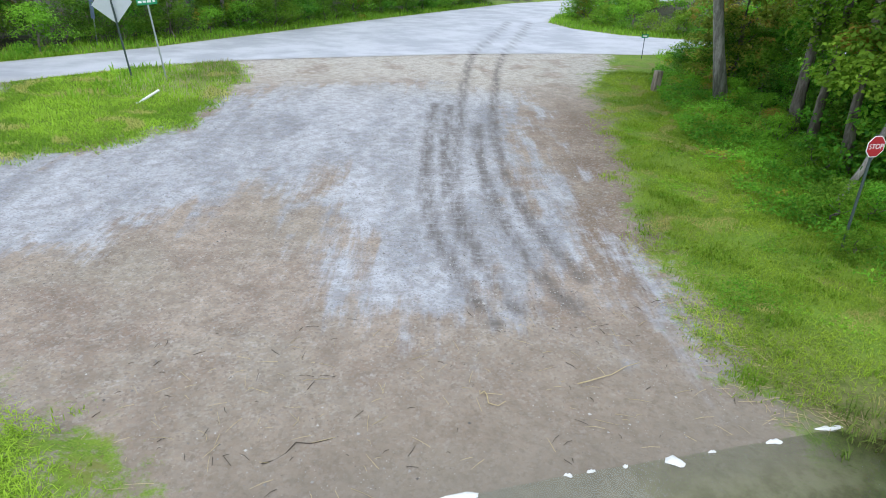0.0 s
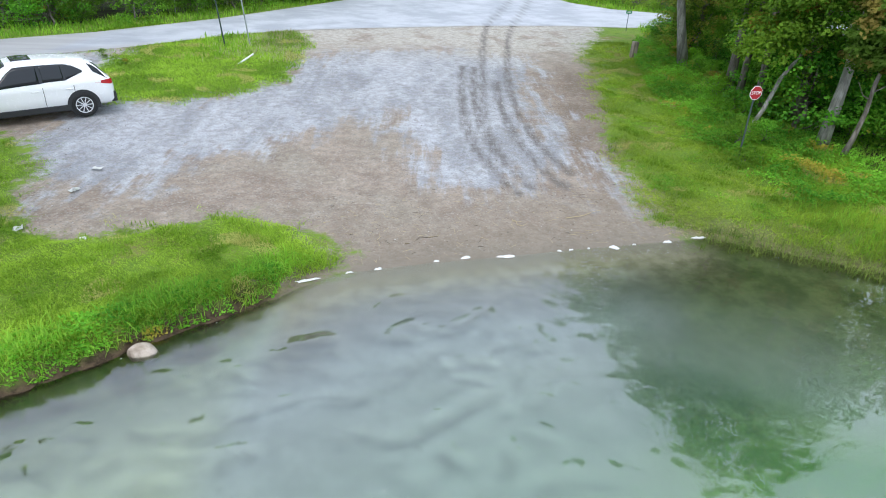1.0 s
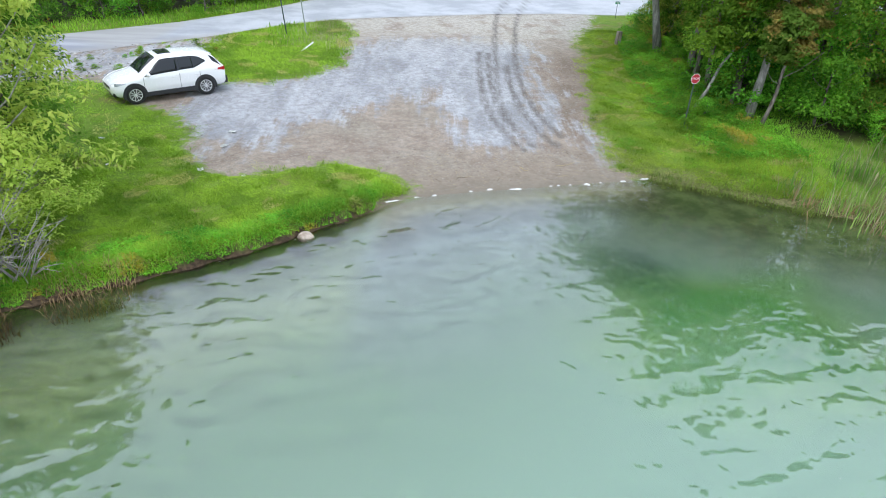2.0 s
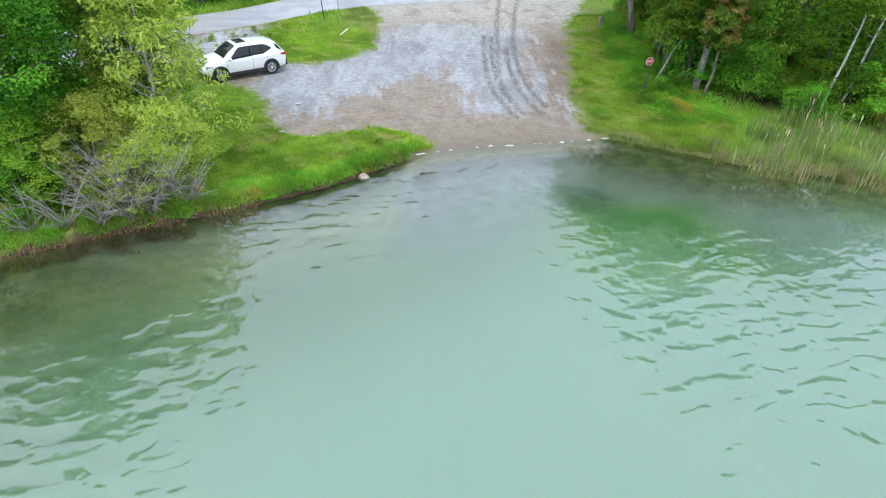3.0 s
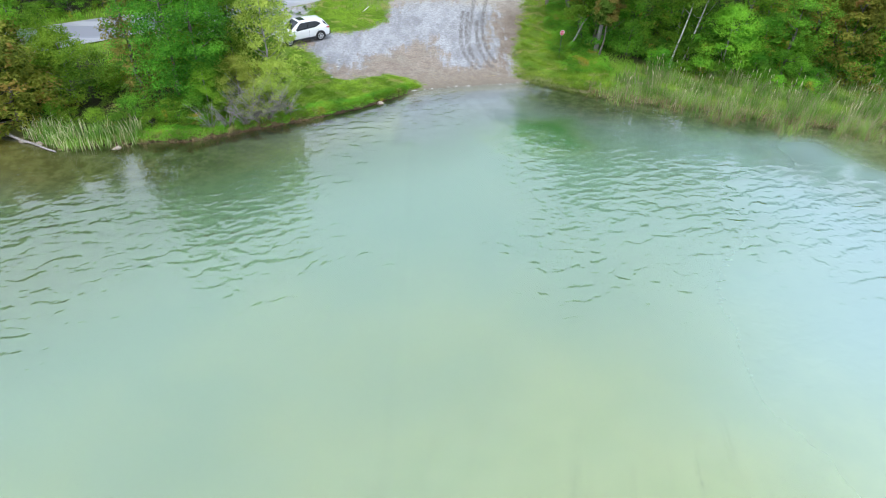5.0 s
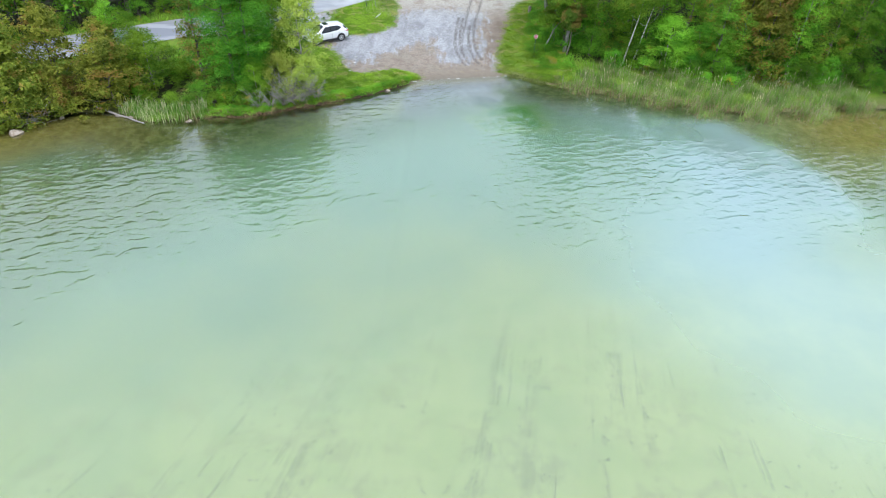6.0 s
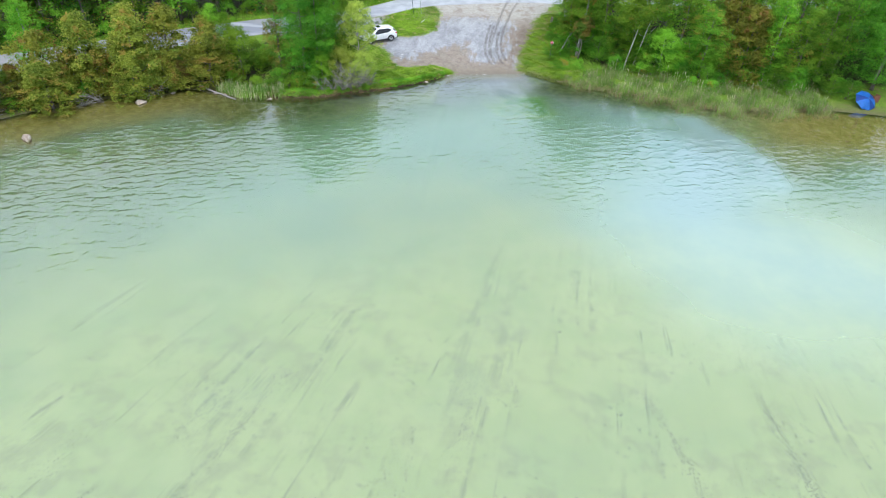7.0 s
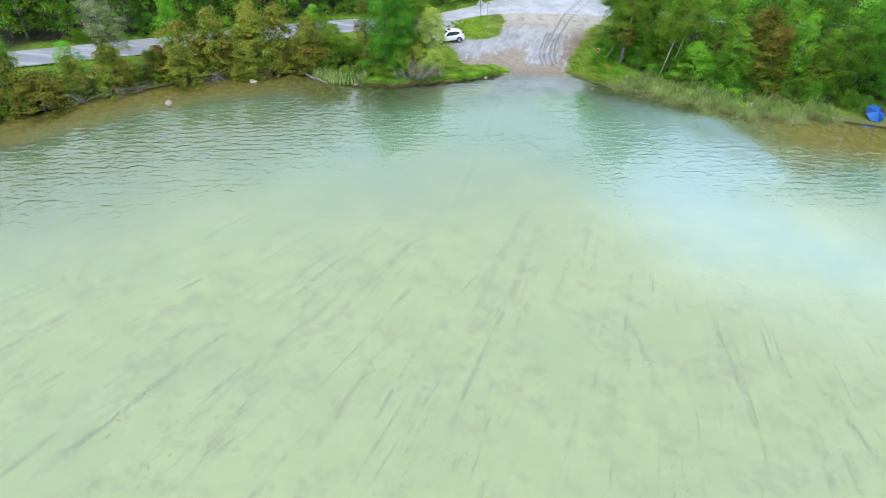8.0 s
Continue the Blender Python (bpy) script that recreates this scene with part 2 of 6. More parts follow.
    bed = n.mix(n.ramp(big, 0.38, 0.62), (0.74, 0.86, 0.37), (0.84, 0.91, 0.43))
    bed = n.mix(n.ramp(n.attr("milk"), 0.0, 1.0, 0, 0.9), bed, (0.28, 0.515, 0.39))
    weed = n.math("MULTIPLY", n.ramp(streak, 0.545, 0.68), n.ramp(n.attr("weed"), 0, 1, 0, 1))
    weed = n.math("MULTIPLY", weed, n.ramp(n.noise(p, 0.55, 8, 0.78), 0.42, 0.58))
    bed = n.mix(n.math("MULTIPLY", weed, 0.55), bed, (0.20, 0.22, 0.10))
    spots = n.math("MULTIPLY", n.ramp(n.noise(p, 2.2, 7, 0.74), 0.58, 0.66), n.math("MULTIPLY", n.attr("weed"), n.ramp(n.noise(p, 0.22, 3), 0.42, 0.62)))
    bed = n.mix(n.math("MULTIPLY", spots, 0.6), bed, (0.20, 0.22, 0.10))
    stain = n.math("MULTIPLY", n.ramp(n.noise(p, 0.45, 7, 0.72), 0.48, 0.66, 0, 0.6), n.attr("weed"))
    bed = n.mix(stain, bed, (0.58, 0.60, 0.30))
    speck = n.noise(p, 1.5, 7, 0.68)
    shallow = n.mix(n.ramp(speck, 0.38, 0.66), (0.22, 0.28, 0.12), (0.42, 0.48, 0.22))
    shallow = n.mix(n.attr("yellow"), shallow, n.mix(n.ramp(speck, 0.38, 0.66), (0.40, 0.33, 0.08), (0.64, 0.55, 0.18)))
    bed = n.mix(n.attr("muck"), bed, shallow)
    grit = n.math("MULTIPLY", n.ramp(n.noise(p, 5.0, 6, 0.72), 0.60, 0.68, 0, 0.6), n.ramp(n.noise(p, 0.6, 3), 0.40, 0.62))
    shallow = n.mix(grit, shallow, (0.05, 0.065, 0.035))
    # launch bed under water; its pale blue paints in the sky's reflection
    sand_with_sky = n.mix(n.ramp(mid, 0.35, 0.68), (0.49, 0.55, 0.56), (0.63, 0.69, 0.70))
    sand_with_sky = n.mix(n.math("MULTIPLY", grit, 0.4), sand_with_sky, (0.22, 0.26, 0.23))
    bed = n.mix(n.ramp(sep.outputs[2], -0.55, -0.10), bed, n.mix(n.attr("muck"), sand_with_sky, shallow))
    silt = n.mix(n.ramp(n.noise(p, 3.0, 7, 0.7), 0.36, 0.64), (0.22, 0.19, 0.125), (0.35, 0.31, 0.22))
    silt = n.mix(n.math("MULTIPLY", grit, 0.8), silt, (0.10, 0.10, 0.06))
    bed = n.mix(n.math("MULTIPLY", n.ramp(sep.outputs[2], -0.17, -0.03), n.ramp(n.attr("gravel_d"), -0.8, 0.3)), bed, silt)
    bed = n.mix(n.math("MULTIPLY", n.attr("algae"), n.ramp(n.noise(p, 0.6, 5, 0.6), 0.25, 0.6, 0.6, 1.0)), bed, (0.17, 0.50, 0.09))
    # dark patch of weed, with part of a reflection painted into its tone
    bed = n.mix(n.math("MULTIPLY", n.attr("weed_and_reflection"), n.ramp(n.noise(p, 1.6, 6, 0.7), 0.3, 0.6, 0.25, 0.95)), bed, (0.075, 0.19, 0.13))
    bed = n.mix(n.math("MULTIPLY", n.attr("foot"), 0.8), bed, soil)
    col = n.mix(n.ramp(sep.outputs[2], -0.005, -0.05), col, bed)
    hgt = n.math("ADD", n.math("MULTIPLY", fine, 0.5), n.math("MULTIPLY", stone_v.outputs[2], 0.35))
    n.bump(n.math("MULTIPLY", hgt, n.ramp(sep.outputs[2], -0.03, 0.0, 0.1, 1.0)), 0.8, 0.04)
    return n.done(col, 0.92, 0, 0.25)


GROUND = ground_material()


def road_material():
    n = Nodes("road_dusty_asphalt")
    p = n.pos()
    f = n.noise(p, 0.5, 6, 0.6)
    g = n.noise(p, 30.0, 4, 0.7)
    lane = n.noise(n.mapped(p, (0.12, 1.0, 1), (0, 0, -0.66)), 0.9, 5, 0.6)
    bare = n.mix(n.ramp(lane, 0.46, 0.62), (0.25, 0.26, 0.30), (0.39, 0.40, 0.44))
    c = n.mix(n.ramp(f, 0.35, 0.65), (0.35, 0.365, 0.40), (0.49, 0.505, 0.54))
    c = n.mix(n.attr("dust"), bare, c)
    c = n.mix(n.ramp(g, 0.4, 0.7, 0, 0.18), c, (0.28, 0.28, 0.29))
    tr = n.math("MULTIPLY", n.attr("track"), n.ramp(n.noise(p, 2.0, 5, 0.7), 0.3, 0.6, 0.3, 1.0))
    c = n.mix(n.math("MULTIPLY", tr, 0.75), c, (0.17, 0.165, 0.16))
    c = n.mix(n.ramp(n.attr("edge_d"), 0.5, 0.0, 0.0, 0.5), c, (0.36, 0.34, 0.31))
    n.bump(g, 0.3, 0.01)
    return n.done(c, 0.9)


ROAD = road_material()


def water_material():
    n = Nodes("clear_green_lake_water")
    n.t.nodes.remove(n.bsdf)
    p = n.pos()
    def crest(wavelength, turn, wander, scale):
        q = n.mapped(p, (1, 1, 1), (0, 0, turn))
        part_xyz = n.t.nodes.new("ShaderNodeSeparateXYZ")
        n.link(q, part_xyz.inputs[0])
        ph = n.math("ADD", n.math("MULTIPLY", part_xyz.outputs[1], 6.283 / wavelength), n.ramp(n.noise(q, scale, 2, 0.5), 0, 1, -wander, wander))
        k = n.math("POWER", n.math("ADD", n.math("MULTIPLY", n.math("SINE", ph), 0.5), 0.5), 1.8)
        gate = n.ramp(n.noise(n.mapped(q, (0.8, 0.9, 1)), 1.15 / wavelength, 2, 0.5), 0.42, 0.62)
        return n.math("MULTIPLY", k, gate)

    patch = n.ramp(n.noise(n.mapped(p, (0.6, 1, 1)), 0.16, 2), 0.36, 0.58, 0.55, 1.0)
    trains = n.math("ADD", n.math("MULTIPLY", crest(0.98, -0.36, 4.2, 0.7), 0.056), n.math("MULTIPLY", crest(0.66, -0.22, 4.0, 1.1), 0.026))
    h = n.math("MULTIPLY", trains, patch)
    h = n.math("ADD", h, n.math("MULTIPLY", n.noise(n.mapped(p, (0.5, 1.2, 1), (0, 0, 0.1)), 1.4, 2, 0.4, 0.3), 0.006))
    h = n.math("MULTIPLY", h, n.attr("chop"))
    b = n.t.nodes.new("ShaderNodeBump")
    b.inputs["Strength"].default_value, b.inputs["Distance"].default_value = 1.0, 1.0
    n.link(h, b.inputs["Height"])
    fr = n.t.nodes.new("ShaderNodeFresnel")
    fr.inputs["IOR"].default_value = 2.4
    n.link(b.outputs[0], fr.inputs["Normal"])
    gl = n.t.nodes.new("ShaderNodeBsdfGlossy")
    gl.inputs["Roughness"].default_value = 0.0
    n.link(b.outputs[0], gl.inputs["Normal"])
    tr = n.t.nodes.new("ShaderNodeBsdfTransparent")
    tr.inputs["Color"].default_value = (0.95, 1.0, 0.96, 1)
    murk = n.t.nodes.new("ShaderNodeBsdfDiffuse")
    n.put(murk.inputs["Color"], n.mix(n.attr("plume"), n.mix(n.attr("olive"), n.mix(n.math("ADD", n.attr("green"), n.math("MULTIPLY", n.ramp(n.noise(p, 0.13, 4, 0.6), 0.3, 0.7, -0.25, 0.3), n.math("ADD", n.attr("green"), 0.2))), (0.31, 0.52, 0.375), (0.70, 0.84, 0.38)), n.mix(n.attr("yellow"), (0.30, 0.37, 0.18), (0.38, 0.335, 0.095))), (0.315, 0.47, 0.50)))
    m0 = n.t.nodes.new("ShaderNodeMixShader")
    n.put(m0.inputs[0], n.ramp(n.attr("turbid"), 0, 1, 0.0, 0.75))
    n.link(tr.outputs[0], m0.inputs[1])
    n.link(murk.outputs[0], m0.inputs[2])
    m1 = n.t.nodes.new("ShaderNodeMixShader")
    n.put(m1.inputs[0], n.math("MULTIPLY", fr.outputs[0], n.attr("film")))
    n.link(m0.outputs[0], m1.inputs[1])
    n.link(gl.outputs[0], m1.inputs[2])
    n.link(m1.outputs[0], n.out.inputs["Surface"])
    return n.mat


WATER = water_material()
ROCK = (lambda n: (n.bump(n.noise(n.obj(), 7, 7, 0.65), 0.7, 0.04), n.done(n.mix(n.ramp(n.noise(n.obj(), 4, 6, 0.6), 0.35, 0.65), (0.28, 0.22, 0.17), (0.50, 0.42, 0.35)), 0.85))[1])(Nodes("shore_rock"))
CAR_PAINT = simple("car_white_paint", (0.9, 0.9, 0.9), 0.25, 0.0, 0.04, 3)
CAR_PAINT.node_tree.nodes["Principled BSDF"].inputs["Coat Weight"].default_value = 0.7
CLADDING = simple("black_plastic_cladding", (0.025, 0.026, 0.028), 0.6)
RUBBER = simple("tyre_rubber", (0.02, 0.02, 0.02), 0.85)
ALLOY = simple("alloy_wheel", (0.78, 0.79, 0.80), 0.4, 0.5)
CAR_GLASS = simple("dark_car_glass", (0.012, 0.015, 0.018), 0.06, 0, 0.02)
TAIL_RED = simple("tail_lamp_red", (0.45, 0.015, 0.02), 0.15, 0, 0.1)
LAMP_CLEAR = simple("headlamp_clear", (0.55, 0.57, 0.6), 0.12, 0.3)
STEEL = simple("galvanised_steel", (0.42, 0.45, 0.46), 0.5, 0.7)
DARK_POST = simple("dark_green_steel_post", (0.06, 0.09, 0.085), 0.6, 0.3)
SIGN_RED = simple("sign_red", (0.40, 0.012, 0.02), 0.5)
SIGN_WHITE = simple("sign_white", (0.82, 0.82, 0.82), 0.45)
SIGN_BACK = simple("sign_bare_aluminium", (0.6, 0.64, 0.68), 0.4, 0.5)
SIGN_GREEN = simple("sign_green", (0.01, 0.28, 0.12), 0.45)
FOAM = simple("lake_foam", (0.72, 0.72, 0.7), 0.95, 0, 0.25, 30)
PAPER = simple("white_litter", (0.8, 0.8, 0.78), 0.8)
STRAW = simple("dry_straw", (0.45, 0.36, 0.2), 0.9)
TWIG = simple("dark_twig", (0.07, 0.055, 0.04), 0.9)
TARP = simple("blue_tarpaulin", (0.03, 0.24, 0.75), 0.45, 0, 0.35, 5)
TARP_DARK = simple("dark_blue_tarpaulin", (0.012, 0.09, 0.42), 0.5, 0, 0.35, 5)
WOOD_OLD = bark_material("weathered_wood", (0.16, 0.13, 0.1), (0.35, 0.3, 0.25))
# ---- plan of the place ----
SHORE = np.array([(-400, -230), (-120, -78), (-75, -51), (-60, -40), (-51.6, -33), (-48.8, -28.5), (-45.6, -23.5), (-41.1, -19), (-36.3, -14.8), (-32, -12.3),
                  (-29, -10.8), (-26.2, -10.6), (-23.1, -12), (-21, -11.3), (-18.8, -10.8), (-16.7, -10.6), (-15.1, -9.8), (-13.3, -8.8), (-11.4, -7.8),
                  (-9.4, -6.7), (-7.9, -5.75), (-6.8, -5.0), (-5.8, -4.1), (-4.95, -3.4), (-4.35, -2.95), (-3.8, -2.35), (-3.1, -1.7), (-2.2, -1.4), (-1.1, -1.1), (0.3, -0.8),
                  (1.4, -0.5), (2.7, -0.2), (4.0, 0.1), (4.8, 0.3), (6, -0.1), (7.6, -0.9), (10.1, -2.2), (13.9, -3.2), (18, -4.1), (24.3, -6.0), (30.7, -5),
                  (36, -3.7), (41.2, -3.9), (50, -6)])
SHORE = np.vstack([SHORE, [(70, -14), (120, -30), (400, -140)]])
LAND_RING = np.vstack([SHORE, [(900, -140), (900, 900), (-900, 900), (-900, -230)]])
GRAVEL_RING = np.array([(4.8, -9), (4.75, 0.3), (4.3, 1.2), (4.1, 3), (4.3, 5.8), (4.8, 8.3), (5.3, 13.1), (6.4, 19.7), (8.2, 24.0), (8.6, 27.5), (1.5, 27), (-5.5, 24.5),
                        (-9.2, 22.3), (-8.2, 20.8), (-7.2, 19), (-6.9, 15.8), (-6.8, 12), (-8.1, 9.8), (-10.5, 8.3), (-13, 8.6), (-13.8, 11), (-13.4, 16), (-18.8, 11.4), (-27, 5.0),
                        (-22, 5.4), (-17.5, 7.6), (-15.2, 7.0), (-14.3, 5.2), (-12.3, 4.2), (-11, 2.5), (-10.6, 1), (-9.6, -0.5), (-8.6, -0.9), (-7.2, -0.5),
                        (-6, 0.25), (-5.1, 0.4), (-4.1, 0), (-3.3, -0.7), (-3.35, -1.4), (-3.9, -2.2), (-4.2, -9)])
GREY_RING = np.array([(-12.5, 4.6), (-10.3, 1.2), (-8.6, 1.6), (-7.1, 3.8), (-5.3, 5.8), (-3.7, 7.1), (-2.4, 8.2), (-2, 5.5), (-1.3, 3), (1, 2.4), (1.5, 3.6), (2.6, 4.2),
                      (3.9, 1.4), (4.4, 1.0), (3.3, 4), (2.6, 7), (2.6, 12), (3, 17), (0, 18), (-5, 17.5), (-6.8, 14), (-7.2, 11), (-10, 8.6), (-12.5, 8.5)])
SHOULDER_RING = np.array([(-12.6, 8.9), (-13.6, 14.5), (-19, 10.9), (-26.5, 5.0), (-21.5, 5.8), (-17.5, 8.2), (-15, 8.4)])
ROAD_RING = np.array([(-160, -105), (-75, -35.5), (-55.6, -18.6), (-46.7, -12), (-34.6, -1.6), (-26.5, 4.8), (-18.8, 10.8), (-13.8, 15.4), (-10.8, 19.0), (-8.1, 21.1),
                      (-5.5, 22.2), (1.5, 24.8), (6.6, 25.9), (10, 26.1), (17.3, 27.7), (40, 31), (120, 40), (120, 45), (40, 36.2), (17, 32.6), (11.6, 35.1), (9.2, 38.5),
                      (8.3, 42.6), (10, 49), (17, 62), (27, 75), (60, 104), (100, 132), (96, 138), (55, 110), (18.6, 76), (7.7, 63), (-2.7, 43.7), (-8.6, 32.2),
                      (-12.7, 24.3), (-16.7, 18.7), (-21.2, 14.6), (-29.5, 9.9), (-37.8, 3.8), (-46.3, -3.6), (-60.9, -15.3), (-80, -31), (-165, -100)])
PLUME_RING = np.array([(11.5, -7), (13, -12), (12.5, -19), (10, -27), (10.3, -36), (14.8, -41.5), (24, -43), (38, -44), (62, -42), (62, -31), (34, -28), (26.2, -25), (28.1, -19.5), (27.7, -16),
                       (25.7, -12), (22.5, -7.8), (20.2, -6.9), (16, -6.4)])
TRACKS = [((5.5, 42.5), (3.2, 31), (1.8, 24.6), (1.15, 18), (0.85, 13), (0.55, 9.2), (0.5, 6.5), (0.9, 4.4)),
          ((6.9, 42), (4.4, 30), (2.9, 23), (2.1, 16), (1.75, 12.2), (1.75, 8.5), (2.1, 5.4), (2.6, 3.8)),
          ((0.1, 15.2), (-0.1, 11), (-0.15, 8), (0.0, 6), (0.45, 3.8), (0.95, 2.4)),
          ((0.6, 15), (0.35, 11), (0.3, 8), (0.65, 5), (1.35, 2.8)),
          ((1.35, 13), (1.2, 9), (1.4, 6), (2.0, 3.4), (2.3, 2.8))]


def ring_distance(px, py, ring, closed=True):
    """Signed distance to a ring, positive inside."""
    a = ring
    b = np.roll(ring, -1, 0)
    if not closed:
        a, b = ring[:-1], ring[1:]
    best = np.full(px.shape, 1e9)
    inside = np.zeros(px.shape, bool)
    for (x0, y0), (x1, y1) in zip(a, b):
        ex, ey = x1 - x0, y1 - y0
        k = np.clip(((px - x0) * ex + (py - y0) * ey) / (ex * ex + ey * ey), 0, 1)
        best = np.minimum(best, (px - x0 - k * ex) ** 2 + (py - y0 - k * ey) ** 2)
        if y0 != y1:
            inside ^= ((y0 > py) != (y1 > py)) & (px < (x1 - x0) * (py - y0) / (y1 - y0) + x0)
    d = np.sqrt(best)
    return np.where(inside, d, -d) if closed else d


def smooth(v, lo, hi):
    k = np.clip((v - lo) / (hi - lo), 0, 1)
    return k * k * (3 - 2 * k)


def wobble(px, py, scale, seed=0.0):
    a = np.sin(px * scale * 1.31 + seed) * np.cos(py * scale * 1.13 + 2.1 * seed)
    b = np.sin((px * 0.62 + py * 0.78) * scale * 2.3 + 1.7 + seed)
    c = np.cos((px * -0.45 + py * 0.89) * scale * 4.1 + 0.4 * seed)
    return (a + 0.5 * b + 0.28 * c) / 1.78


def shore_distance(px, py):
    inside = ring_distance(px, py, LAND_RING) > 0
    d = ring_distance(px, py, SHORE, False)
    return np.where(inside, d, -d)


def soft_depth(px, py, d):
    """Distance from the shore out in the lake, with its creases rounded off."""
    out = -d.copy()
    w = d < -2.5
    if not w.any():
        return out
    x, y, r = px[w], py[w], np.minimum(0.28 * (-d[w] - 2.0), 9.0)
    acc, tot = -d[w] * 1.0, 1.0
    for k in range(8):
        for f in (0.5, 1.0):
            a = k * math.pi / 4 + f
            acc = acc - shore_distance(x + r * f * math.cos(a), y + r * f * math.sin(a))
            tot += 1.0
    out[w] = acc / tot
    return out


def height(px, py):
    """Height of the ground over the lake's level, and the masks that its cover follows."""
    px, py = np.asarray(px, float), np.asarray(py, float)
    d = shore_distance(px, py)
    gd = ring_distance(px, py, GRAVEL_RING)
    ramp = smooth(gd, -0.6, 0.5)
    lawn = (1 - ramp)
    cut = lawn * smooth(px, -27, -22) * (1 - smooth(px, -3.4, -2.6))
    dl = d + (0.16 * wobble(px, py, 2.6, 1.0) + 0.09 * wobble(px, py, 7.0, 2.0)) * cut
    h = np.where(d > 0, 0.042 * np.minimum(d, 23) + 0.012 * np.maximum(d - 60, 0), 0)
    h = np.maximum(h, cut * 0.36 * smooth(dl, 0.0, 0.38) * (d > -0.5))
    h += lawn * 0.05 * wobble(px, py, 1.3) * smooth(d, 0.6, 2.5)
    h += ramp * 0.015 * wobble(px, py, 2.4, 4.0) * smooth(d, 0.3, 1.5)
    rd = ring_distance(px, py, ROAD_RING)
    k = smooth(rd, -2.5, 0.2)
    road_h = 0.95 + 0.012 * np.maximum(np.hypot(px, py) - 90, 0)
    h = np.where(d > 0, h * (1 - k) + road_h * k, h)
    deep = soft_depth(px, py, d)
    bed = -np.where(deep < 14, 0.065 * deep, 0.91 + 0.012 * np.minimum(deep - 14, 120))
    bed -= cut * 0.16 * smooth(deep, 0, 0.4)
    bed += 0.05 * wobble(px, py, 0.5, 2.0) * smooth(deep, 2, 8)
    h = np.where(d > 0, h, bed)
    return h, d, gd, cut, rd


def zat(x, y):
    return float(height(np.array([x]), np.array([y]))[0][0])


def track_mask(px, py):
    m = np.zeros(px.shape)
    for line in TRACKS:
        # rounded course through the given stations
        pts = np.array(line)
        for _ in range(2):
            q = [pts[0]]
            for p0, p1 in zip(pts, pts[1:]):
                q += [0.75 * p0 + 0.25 * p1, 0.25 * p0 + 0.75 * p1]
            pts = np.array(q + [pts[-1]])
        dd = ring_distance(px, py, pts, False)
        m = np.maximum(m, 1 - smooth(dd, 0.07, 0.24))
    return m


def spread(lo, hi, fine_lo, fine_hi, step, grow=1.16, top=14.0):
    v = list(np.arange(fine_lo, fine_hi, step))
    s = step
    while v[-1] < hi:
        s = min(s * grow, top)
        v.append(v[-1] + s)
    s = step
    while v[0] > lo:
        s = min(s * grow, top)
        v.insert(0, v[0] - s)
    return np.array(v)


def set_attr(me, name, values):
    a = me.attributes.new(name, "FLOAT", "POINT")
    a.data.foreach_set("value", np.asarray(values, np.float32).ravel())


